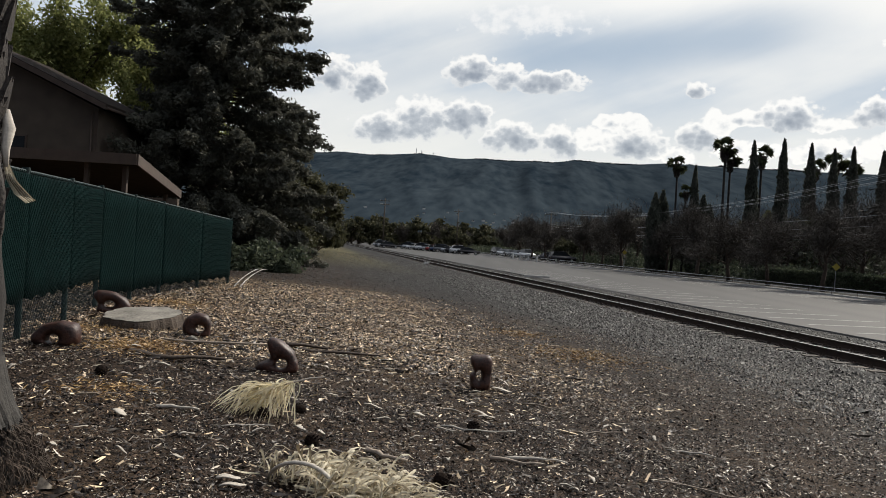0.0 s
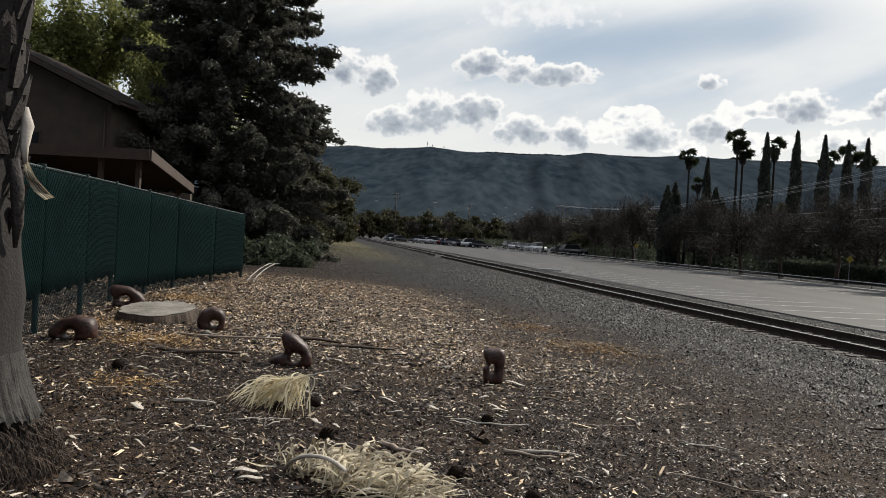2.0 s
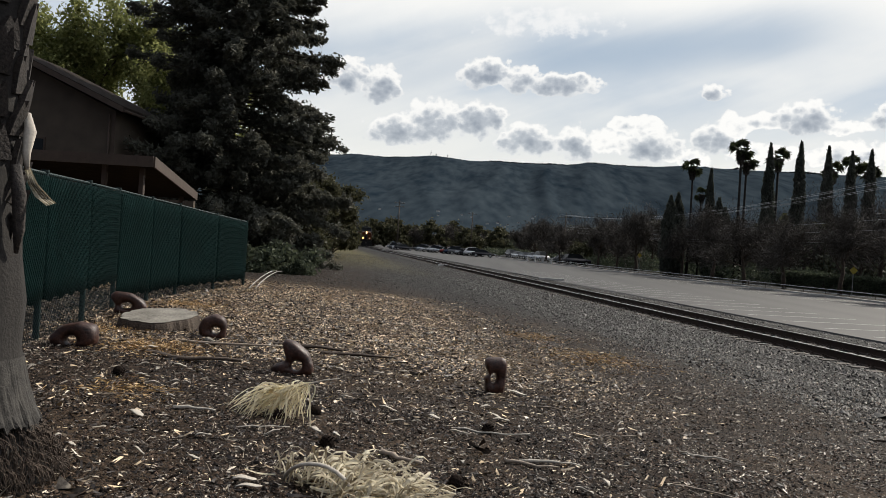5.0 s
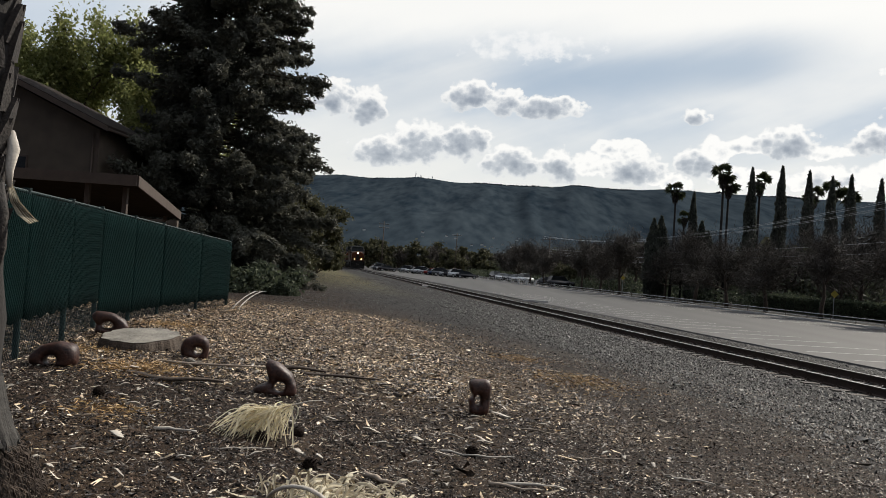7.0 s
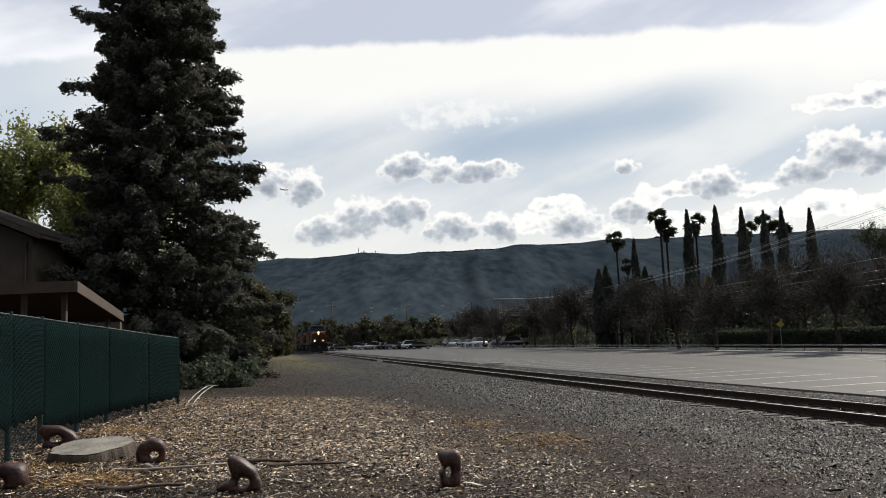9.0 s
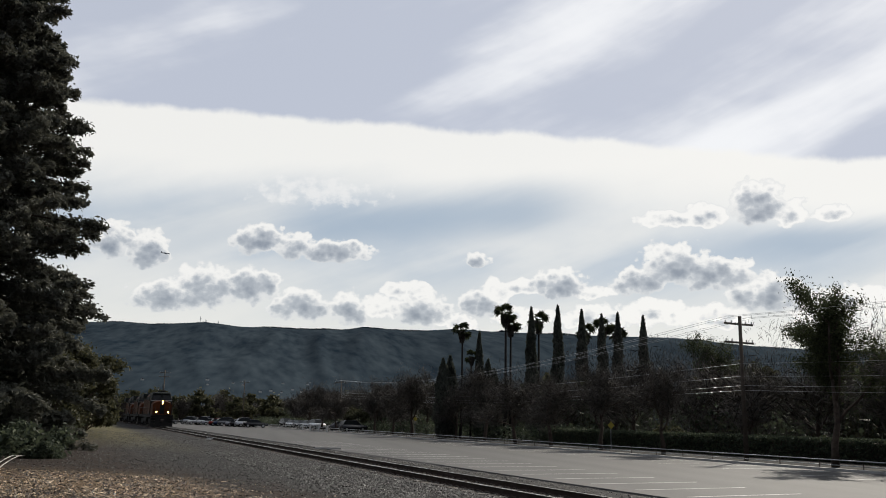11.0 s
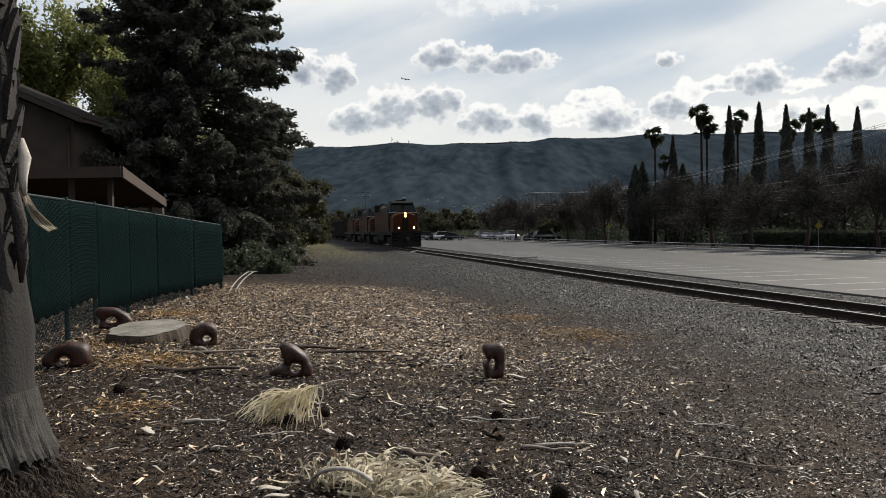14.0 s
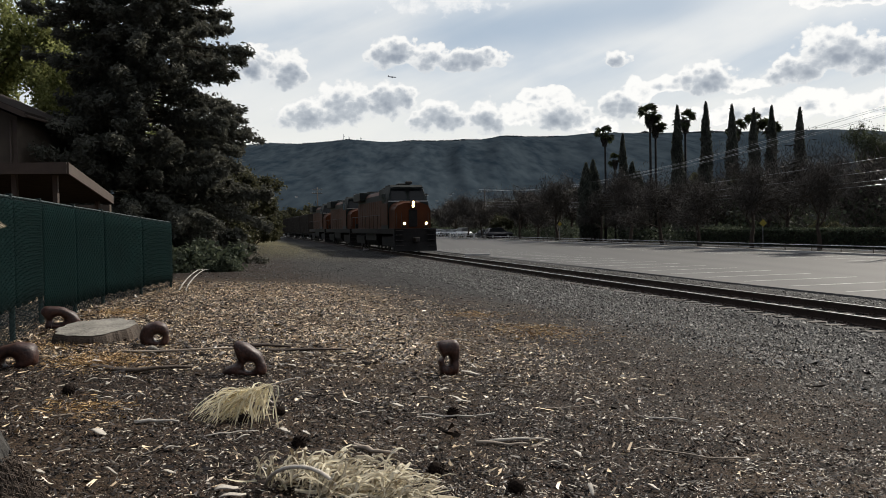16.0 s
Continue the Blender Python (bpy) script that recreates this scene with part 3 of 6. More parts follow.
def scatter_solids(name, pos, size, mat, rng, flat=0.6, long=1.0, parent=None, yaw=None):
    """Small pointed solids half sunk in the ground: stones."""
    n = len(pos)
    base = np.array([(1, 0, -0.3), (0, 1, -0.3), (-1, 0, -0.3), (0, -1, -0.3), (0, 0, 1)], float)
    tri = np.array([(0, 1, 4), (1, 2, 4), (2, 3, 4), (3, 0, 4)])
    v = base[None] * rng.uniform(0.6, 1.2, (n, 5, 1)) * np.asarray(size).reshape(-1, 1, 1)
    v[:, :, 0] *= long
    v[:, :, 2] *= flat
    v += rng.normal(size=(n, 5, 3)) * np.asarray(size).reshape(-1, 1, 1) * (0.15 if long == 1.0 else 0.05)
    tilt = rng.normal(size=(n, 1)) * (0.5 if long == 1.0 else 0.3)
    x, z = v[:, :, 0] * np.cos(tilt) - v[:, :, 2] * np.sin(tilt), v[:, :, 0] * np.sin(tilt) + v[:, :, 2] * np.cos(tilt)
    a = rng.uniform(0, 2 * np.pi, (n, 1))
    y = v[:, :, 1]
    v = np.stack([x * np.cos(a) - y * np.sin(a), x * np.sin(a) + y * np.cos(a), z], -1) + np.asarray(pos)[:, None, :]
    faces = (np.arange(n)[:, None, None] * 5 + tri[None]).reshape(-1, 3)
    return fast_mesh(name, v.reshape(-1, 3), faces, mat, parent)


def branching(rng, height, spread, levels=3, kids=4, r0=0.18, lean=0.0, fork=0.35):
    """Limbs of a broad tree: tubes and the tips of the twigs."""
    bm, tips = bmesh.new(), []

    def grow(p, way, length, r, level):
        pts, rad = [p.copy()], [r]
        q, w = p.copy(), way.copy()
        for i in range(4):
            w = (w + Vector(rng.normal(size=3) * 0.13)).normalized()
            q = q + w * length / 4
            pts.append(q.copy()), rad.append(r * (1 - 0.16 * (i + 1)))
            if level >= levels - 1:
                tips.append((q.copy(), w.copy()))
        tube(bm, pts, rad, 6 if level == 0 else 4 if level < 3 else 3)
        if level < levels:
            for k in range(kids + (1 if level == 0 else 0)):
                base = pts[2 + k % 3] if level else pts[2 + (k % 3)]
                ang = rng.uniform(0, 2 * math.pi)
                out = Vector((math.cos(ang), math.sin(ang), 0))
                w2 = (w * (1 - spread) + out * spread + Vector((0, 0, 0.25))).normalized()
                grow(base, w2, length * rng.uniform(0.55, 0.8), rad[2] * 0.6, level + 1)

    grow(Vector((0, 0, 0)), Vector((lean, 0, 1)), height * fork, r0, 0)
    return bm, tips


def broad_tree(name, seed, height, spread, leaf_mat, leaves, leaf_size, label, category="tree", r0=0.18, stretch=1.8, fuzz=0.5, levels=3, group="", fork=0.4, keep_limbs=True):
    rng = np.random.default_rng(seed)
    root = thing(name, pose(0, 0, 0), label, category, group)
    bm, tips = branching(rng, height, spread, levels, 4, r0, fork=fork)
    part("trunk", bm, mat_bark, root, smooth=True)
    t = np.array([p for p, _ in tips])
    w = np.array([d for _, d in tips])
    pick = rng.integers(0, len(t), leaves)
    c = t[pick] + rng.normal(size=(leaves, 3)) * fuzz * rng.uniform(0.3, 1, (leaves, 1))
    leaf_cloud("crown", c, leaf_size, leaf_mat, root, rng, stretch, 0.1, up=w[pick] if stretch > 4 else None)
    return root


def put(ob, x, y, z=None, turn=0.0, scale=1.0):
    ob.matrix_basis = Matrix.Translation((x, y, ground_z(x, y) - 0.05 if z is None else z)) @ Matrix.Rotation(radians(turn), 4, "Z")
    ob.scale = (scale, scale, scale)
    return ob


def again(ob, x, y, turn=0.0, scale=1.0, z=None):
    c = copy_thing(ob, pose(0, 0, 0))
    return put(c, x, y, z, turn, scale)


# ---- the big conifer ----
def redwood(x, y, height, seed):
    rng = np.random.default_rng(seed)
    root = thing("conifer_tree", pose(x, y, ground_z(x, y) - 0.1), "tall dense dark green redwood tree behind the fence", "tree")
    part("trunk", tube(bmesh.new(), [(0, 0, 0), (0.05, 0, 2), (0, 0.05, height * 0.5), (0, 0, height)], [0.55, 0.4, 0.2, 0.02], 12), mat_bark, root, smooth=True)
    hs = np.array([0.4, 3, 8, 13, 19, 24, height])
    rs = np.array([5.2, 5.6, 5.2, 4.5, 3.05, 1.5, 0.1])
    limbs = bmesh.new()
    centres, aims = [], []
    count = 560
    for k in range(count):
        h = 0.6 + (height - 0.8) * (k / count) ** 1.1
        r = float(np.interp(h, hs, rs)) * (rng.uniform(0.68, 0.98) if k % 4 else rng.uniform(0.95, 1.12))
        a = k * 2.4 + rng.uniform(-0.5, 0.5)
        out = np.array([math.cos(a), math.sin(a), 0])
        if out[0] < -0.1 and h > 7 and k % 5:
            r *= rng.uniform(0.5, 0.76)
        side = np.array([-out[1], out[0], 0])
        rise, dip, tip = rng.uniform(-0.12, 0.2), rng.uniform(0.12, 0.3), rng.uniform(0.04, 0.2)
        curve = lambda f: r * (rise * f - dip * f * f + tip * f ** 4)
        pts = [np.array([0, 0, h]) + out * r * f + np.array([0, 0, curve(f)]) for f in (0, 0.35, 0.7, 1.0)]
        tube(limbs, [tuple(p) for p in pts], [0.055, 0.04, 0.025, 0.008], 4)
        # feathery sprays set along both sides of the limb, their tips turned up
        for q in range(int(7 + 4.6 * r)):
            f = math.sqrt(rng.uniform(0.03, 1.0))
            root_p = np.array([0, 0, h]) + out * r * f + np.array([0, 0, curve(f)])
            sgn = 1 if q % 2 else -1
            l = (0.26 + 0.75 * (1 - f)) * rng.uniform(0.6, 1.4)
            way = out * rng.uniform(0.4, 1.0) + side * sgn * rng.uniform(0.2, 1.0) + np.array([0, 0, rng.uniform(-0.5, 0.3)])
            way /= np.linalg.norm(way)
            m = int(26 + 30 * l)
            g = rng.uniform(0, 1, m)
            p = root_p + way * (l * g)[:, None] + np.array([0, 0, 1.0]) * (l * (0.28 * g ** 3 - 0.3 * g * g))[:, None]
            p = p + rng.normal(size=(m, 3)) * np.array([0.09, 0.09, 0.13]) * (1.35 - g)[:, None]
            centres.append(p)
            aims.append(np.repeat(way[None], m, 0) + rng.normal(size=(m, 3)) * 0.5)
    part("branch_work", limbs, mat_bark, root)
    leaf_cloud("crown", np.concatenate(centres), 0.095, mat_redwood, root, rng, 2.6, 0.15, up=np.concatenate(aims))
    return root


redwood(-12.9, 40.0, 28.5, 5)


def shrub(name, seed, w, h, leaf_mat, n, size, label, clumps=26, category="shrub"):
    """An uneven bush: stems and clumps of small leaves."""
    rng = np.random.default_rng(seed)
    root = thing(name, pose(0, 0, 0), label, category)
    bm = bmesh.new()
    mids = []
    for k in range(clumps):
        a, f = rng.uniform(0, 2 * math.pi), math.sqrt(rng.uniform(0, 1))
        z = h * rng.uniform(0.15, 0.95) * (1 - 0.35 * f * f)
        m = np.array([math.cos(a) * f * w / 2, math.sin(a) * f * w / 2, z])
        mids.append(m)
        tube(bm, [(0, 0, 0), (m[0] * 0.3, m[1] * 0.3, z * 0.55), tuple(m)], [0.07, 0.045, 0.012], 4)
    part("trunk", bm, mat_bark, root)
    mids = np.array(mids)
    pick = rng.integers(0, clumps, n)
    r = w / clumps ** 0.4 * 0.33
    size_k = rng.uniform(0.45, 1.35, (clumps, 1))[pick]
    c = mids[pick] + rng.normal(size=(n, 3)) * r * 0.75 * size_k * np.array([1, 1, 0.75])
    c[:, 2] = np.maximum(c[:, 2], 0.03)
    leaf_cloud("crown", c, size, leaf_mat, root, rng, 1.8)
    return root


# trees past the conifer, along the left of the track
bush = shrub("leafy_tree", 21, 6.0, 8.0, mat_olive, 15000, 0.19, "olive brown leafy tree beside the railway", 40, "tree")
put(bush, -14.8, 78, None, 0)
again(bush, -14.4, 69, 70, 1.0)
again(bush, -17.5, 92, 140, 0.95)
again(bush, -23.0, 112, 200, 1.0)
again(bush, -13.4, 57, 30, 0.8)
low = shrub("shrub", 22, 2.4, 1.3, mat_hedge, 5000, 0.12, "dark green shrub under the conifer", 16)
put(low, -9.6, 33, None, 0)
for x, y, k in ((-8.6, 36, 1.0), (-9.8, 42, 1.2), (-11.4, 47, 1.0), (-7.6, 33.5, 0.5), (-12.6, 56, 1.1), (-13.8, 62, 1.2)):
    again(low, x, y, x * 40, k)

# bright green trees behind the house
spring = broad_tree("green_tree", 31, 13.0, 0.5, mat_green, 62000, 0.11, "bright spring green leafy tree behind the house", r0=0.3, fuzz=0.42)
put(spring, -26.0, 52, None, 0, 1.5)
again(spring, -32.5, 50, 80, 1.6)
again(spring, -21.5, 56, 160, 1.35)


# ---- palm trunk close by ----
def palm_trunk(x, y):
    z0 = ground_z(x, y)
    root = thing("palm_tree", pose(x, y, z0), "rough grey-brown palm trunk with cut leaf bases and flared foot", "palm tree")
    rng = random.Random(4)
    bm = bmesh.new()
    rings, seg = [], 40
    for z, r in ((-0.1, 0.56), (0.02, 0.52), (0.12, 0.46), (0.2, 0.40), (0.24, 0.42), (0.27, 0.40), (0.34, 0.395), (0.45, 0.37), (0.7, 0.342), (0.95, 0.32), (1.2, 0.302), (1.5, 0.288), (1.8, 0.275), (2.6, 0.265), (4.0, 0.26), (6.5, 0.25)):
        ring = []
        for k in range(seg):
            a = 2 * math.pi * k / seg
            wob = 0.035 * noise.noise((math.cos(a) * 2.2, math.sin(a) * 2.2, z * 2.5)) + 0.004 * math.sin(a * 17 + z * 3)
            if z < 0.22:
                wob *= 2.0
            ring.append(bm.verts.new(((r + wob) * math.cos(a), (r + wob) * math.sin(a), z)))
        rings.append(ring)
    for a, b in zip(rings, rings[1:]):
        for k in range(seg):
            bm.faces.new((a[k], a[(k + 1) % seg], b[(k + 1) % seg], b[k]))
    bm.faces.new(rings[-1])
    part("trunk", bm, mat_palm, root, smooth=True)
    skirt = bmesh.new()
    rows, m = [], 160
    fray = [rng.uniform(-0.05, 0.03) for k in range(m)]
    for z, r, amp, out in ((0.62, 0.352, 0.0, 0.0), (0.5, 0.376, 0.0, 0.003), (0.40, 0.402, 0.0, 0.003), (0.32, 0.43, 0.25, 0.004), (0.24, 0.468, 1.0, 0.006)):
        ring = []
        for k in range(m):
            a = 2 * math.pi * k / m
            rr = r + out * rng.uniform(-1, 1)
            ring.append(skirt.verts.new((rr * math.cos(a), rr * math.sin(a), z + amp * (fray[k] + 0.5 * fray[(k // 7) * 7]))))
        rows.append(ring)
    for a, b in zip(rows, rows[1:]):
        for k in range(m):
            skirt.faces.new((a[k], a[(k + 1) % m], b[(k + 1) % m], b[k]))
    sk = part("root_skirt", skirt, mat_skirt, root, "frayed grey fibre skirt above the roots")
    thick = sk.modifiers.new("thickness", "SOLIDIFY")
    thick.thickness = 0.012
    roots = bmesh.new()
    for k in range(2000):
        a, top = rng.uniform(0, 2 * math.pi), rng.uniform(0.0, 0.27)
        r = 0.40 + 0.17 * (1 - top / 0.27) ** 0.7
        b = a + rng.uniform(-0.16, 0.16)
        e = r + rng.uniform(0.02, 0.09)
        tube(roots, [(r * math.cos(a), r * math.sin(a), top), ((r + e) / 2 * math.cos((a + b) / 2) * 1.03, (r + e) / 2 * math.sin((a + b) / 2) * 1.03, top - 0.03), (e * math.cos(b), e * math.sin(b), max(top - rng.uniform(0.08, 0.18), -0.06))], [0.003, 0.0035, 0.0015], 3)
    part("root_mass", roots, mat_bark, root, "dark matted roots")
    # cut leaf bases in a spiral
    boots = 0
    for k in range(270):
        z = 1.22 + k * 0.0185
        a = k * 2.39996
        w, h = rng.uniform(0.045, 0.085), rng.uniform(0.14, 0.26)
        bm = bmesh.new()
        t = 0.03
        prof = [(-w, 0), (w, 0), (w * 0.75, h * 0.55), (w * 0.3, h), (-w * 0.12, h * 0.8), (-w * 0.3, h * 1.02), (-w * 0.75, h * 0.5)]
        lean = rng.uniform(0.16, 0.42)
        front = [bm.verts.new((px, 0.255 + pz * lean + t * (1 - pz / h * 0.6), pz)) for px, pz in prof]
        back = [bm.verts.new((px, 0.235 + pz * lean, pz)) for px, pz in prof]
        n = len(prof)
        for i in range(n):
            bm.faces.new((front[i], front[(i + 1) % n], back[(i + 1) % n], back[i]))
        bm.faces.new(front), bm.faces.new(back[::-1])
        b = part("leaf_base", bm, mat_boot, root)
        b.matrix_basis = Matrix.Translation((0, 0, z)) @ Matrix.Rotation(a + rng.uniform(-0.25, 0.25), 4, "Z") @ Matrix.Rotation(rng.uniform(-0.2, 0.2), 4, "Y")
    # one pale split leaf stalk hangs on the side towards the track
    bm = bmesh.new()
    tube(bm, [(0.27, 0.05, 1.98), (0.31, 0.05, 2.02), (0.335, 0.04, 1.92), (0.325, 0.03, 1.80), (0.335, 0.03, 1.70)], [0.012, 0.03, 0.036, 0.026, 0.012], 6, 0.45)
    part("leaf_stalk", bm, mat_pale, root, "pale split dry leaf stalk", True)
    bm = bmesh.new()
    for k in range(9):
        j = k * 0.006
        tube(bm, [(0.32, 0.03 + j, 1.72), (0.35 + j, 0.03, 1.62), (0.40 + j * 1.5, 0.02 + j, 1.55 - j * 0.4), (0.47 + j * 0.6, 0.02 + j, 1.50 + j * 0.4)], [0.005, 0.006, 0.006, 0.002], 3)
    part("fibre_tuft", bm, mat_dry, root, "frayed straw-coloured fibres")
    bm = bmesh.new()
    tube(bm, [(0.32, -0.06, 1.72), (0.345, -0.05, 1.55), (0.35, -0.04, 1.35), (0.335, -0.03, 1.22)], [0.03, 0.04, 0.032, 0.012], 6, 0.5)
    part("leaf_stalk", bm, mat_boot, root, smooth=True)


palm_trunk(-2.88, 4.64)


# ---- fence ----
def build_fence():
    posts = [(-4.35, 6.4), (-5.06, 9.44), (-5.6, 11.6), (-6.08, 13.6), (-6.34, 15.6), (-6.55, 17.6), (-6.72, 20.6), (-6.9, 23.8)]
    tops = [2.16, 2.17, 2.19, 2.2, 2.16, 2.12, 2.02, 1.93]
    root = thing("chain_link_fence", pose(0, 0, 0), "green coated chain link fence with dark green windscreen fabric", "fence")
    for (x, y), t in zip(posts, tops):
        g = ground_z(x, y) - 0.1
        p = part("post", disc(bmesh.new(), 0, 0, (t + g) / 2, 0.038, t - g, seg=12), mat_fence, root, smooth=False)
        p.matrix_basis = pose(x, y, 0)
        cap = part("post_cap", disc(bmesh.new(), 0, 0, t + 0.01, 0.046, 0.03, seg=12), mat_fence, p)
    part("top_rail", tube(bmesh.new(), [(x, y, t - 0.02) for (x, y), t in zip(posts, tops)], 0.022, 8), mat_fence, root, smooth=True)
    for i in range(len(posts) - 1):
        (x0, y0), (x1, y1) = posts[i], posts[i + 1]
        t0, t1 = tops[i] - 0.02, tops[i + 1] - 0.02
        g0, g1 = ground_z(x0, y0) + 0.03, ground_z(x1, y1) + 0.03
        length = math.hypot(x1 - x0, y1 - y0)
        ux, uy = (x1 - x0) / length, (y1 - y0) / length
        ox, oy = uy * 0.03, -ux * 0.03          # the side towards the track
        lo = 0.42 if i < 3 else 0.16
        nx = 14
        verts, faces = [], []
        for k in range(nx + 1):
            f = k / nx
            sag = 0.03 * math.sin(k * 1.9 + i)
            for j in range(7):
                gz, tz = g0 + (g1 - g0) * f, t0 + (t1 - t0) * f
                v = j / 6
                z = (gz + lo + sag) * (1 - v) + (tz - 0.03) * v
                dep = 0.012 * math.sin(k * 1.3 + j * 0.9)
                verts.append((x0 + (x1 - x0) * f + ox * 1.7 + ox * dep * 8, y0 + (y1 - y0) * f + oy * 1.7 + oy * dep * 8, z))
        for k in range(nx):
            for j in range(6):
                a = k * 7 + j
                faces.append((a, a + 7, a + 8, a + 1))
        sc = mesh_object("windscreen_panel", verts, faces, mat_screen, root, "dark green woven windscreen fabric", True)
        sol = sc.modifiers.new("thickness", "SOLIDIFY")
        sol.thickness = 0.004
        # woven wire diamonds
        wires_v, wires_f = [], []
        step = 0.075 if y0 < 13 else 0.11
        h = max(t0 - g0, t1 - g1)
        w = 0.0022 if y0 < 13 else 0.0028
        for sgn in (1, -1):
            k = -h
            while k < length + h:
                a0, a1 = (k, k + h) if sgn == 1 else (k + h, k)
                # clip the slanting wire to the panel
                lo_f, hi_f = 0.0, 1.0
                da = a1 - a0
                for bound, sign in ((0.0, 1), (length, -1)):
                    va, vb = (a0 - bound) * sign, (a1 - bound) * sign
                    if va < 0 and vb < 0:
                        lo_f, hi_f = 1, 0
                    elif va < 0:
                        lo_f = max(lo_f, va / (va - vb))
                    elif vb < 0:
                        hi_f = min(hi_f, va / (va - vb))
                if hi_f - lo_f > 0.01:
                    pts = []
                    for f in (lo_f, hi_f):
                        aa = a0 + da * f
                        q = aa / length
                        gz, tz = g0 + (g1 - g0) * q, t0 + (t1 - t0) * q
                        pts.append((x0 + ux * aa + ox * 2.1, y0 + uy * aa + oy * 2.1, gz + (tz - gz) * f))
                    p, r = np.array(pts[0]), np.array(pts[1])
                    d = (r - p) / np.linalg.norm(r - p)
                    e = np.cross(d, (ux * 0 + uy, -ux, 0))
                    e = e / np.linalg.norm(e) * w
                    o = np.array((uy, -ux, 0)) * w
                    b = len(wires_v)
                    for q in (p, r):
                        wires_v += [tuple(q + e), tuple(q - e * 0.5 + o), tuple(q - e * 0.5 - o)]
                    wires_f += [(b, b + 1, b + 4, b + 3), (b + 1, b + 2, b + 5, b + 4), (b + 2, b, b + 3, b + 5)]
                k += step
        mesh_object("wire_mesh", wires_v, wires_f, mat_fence, root, "green vinyl coated wire diamonds")


build_fence()


# ---- house and carport ----
def build_house():
    root = thing("house", pose(-15.7, 34.0, 0.05), "two storey brown house with gable roof in deep shade", "house")
    # local x runs left as negative; the gable faces the camera
    W = 10.8
    bm = bmesh.new()
    outline = [(0, 0), (0, 6.25), (-W / 2, 8.65), (-W, 6.25), (-W, 0)]
    prism(bm, outline, 0, 5.5)
    part("wall", bm, mat_stucco, root, "brown stucco gable wall")
    for side in (1, -1):
        bm = bmesh.new()
        if side == 1:
            prof = [(0.55, 6.2), (0.55, 6.38), (-W / 2, 8.98), (-W / 2, 8.78)]
        else:
            prof = [(-W - 0.55, 6.2), (-W / 2, 8.78), (-W / 2, 8.98), (-W - 0.55, 6.38)]
        prism(bm, prof, -0.6, 6.1)
        roof = part("roof", bm, mat_shingle, root, "dark shingle roof slope")
        bm = bmesh.new()
        if side == 1:
            prism(bm, [(0.57, 6.12), (0.57, 6.34), (-W / 2, 8.94), (-W / 2, 8.72)], -0.64, -0.602)
        else:
            prism(bm, [(-W - 0.57, 6.12), (-W / 2, 8.72), (-W / 2, 8.94), (-W - 0.57, 6.34)], -0.64, -0.602)
        part("bargeboard", bm, mat_fascia, roof)
        part("gutter", tube(bmesh.new(), [((0.6 if side == 1 else -W - 0.6), -0.6, 6.2), ((0.6 if side == 1 else -W - 0.6), 6.1, 6.2)], 0.06, 8), mat_fascia, roof)
    for x, z in ((-3.6, 4.4), (-7.4, 4.4)):
        w = part("window", boxed(x, -0.03, z, 1.3, 0.06, 1.2, 0.01), mat_fascia, root)
        part("pane", boxed(x, -0.07, z, 1.14, 0.02, 1.04), mat_glass, w)
    part("downpipe", tube(bmesh.new(), [(-0.25, -0.06, 6.1), (-0.25, -0.06, 0.0)], 0.04, 8), mat_fascia, root, smooth=True)
    part("corner_board", boxed(-0.07, -0.02, 3.1, 0.14, 0.04, 6.1), mat_fascia, root)


build_house()


def build_carport():
    root = thing("carport", pose(0, 0, 0), "low carport with brown fascia boards and flat roof", "carport")
    a, b = Vector((-8.34, 20.4, 3.12)), Vector((-9.94, 28.0, 2.62))
    left = Vector((-11.5, 0.6, 0.05))
    bm = bmesh.new()
    corners = [a, b, b + left, a + left]
    lo = [bm.verts.new(c + Vector((0, 0, 0.0))) for c in corners]
    hi = [bm.verts.new(c + Vector((0, 0, 0.2))) for c in corners]
    for i in range(4):
        bm.faces.new((lo[i], lo[(i + 1) % 4], hi[(i + 1) % 4], hi[i]))
    bm.faces.new(lo[::-1]), bm.faces.new(hi)
    part("roof", bm, mat_shingle, root, "dark flat roof")

    def board(p, q, name, h=0.27, th=0.04):
        d = (q - p).normalized()
        n = Vector((d.y, -d.x, 0)).normalized() * th
        bm = bmesh.new()
        vs = [bm.verts.new(v) for v in (p, q, q + n, p + n)]
        ws = [bm.verts.new(v.co + Vector((0, 0, h))) for v in vs]
        for i in range(4):
            bm.faces.new((vs[i], vs[(i + 1) % 4], ws[(i + 1) % 4], ws[i]))
        bm.faces.new(vs[::-1]), bm.faces.new(ws)
        return part(name, bm, mat_fascia, root, "brown painted fascia board")

    dz = Vector((0, 0, -0.04))
    board(a + dz, b + dz, "fascia")
    board(a + left + dz, a + dz, "fascia")
    for f in (0.08, 0.92):
        p = a.lerp(b, f) + Vector((-0.4, 0, 0))
        part("post", boxed(p.x, p.y, p.z / 2, 0.12, 0.12, p.z, 0.008), mat_fascia, root)
    for f in (0.1, 0.5):
        p = (a + left * f) + Vector((0, 0.4, 0))
        part("post", boxed(p.x - 0.3, p.y, p.z / 2, 0.12, 0.12, p.z, 0.008), mat_fascia, root)
    w = a + left
    part("wall", boxed(-16.0, 29.4, 1.3, 11.0, 0.18, 2.6), mat_stucco, root, "shaded brown rear wall")


build_carport()


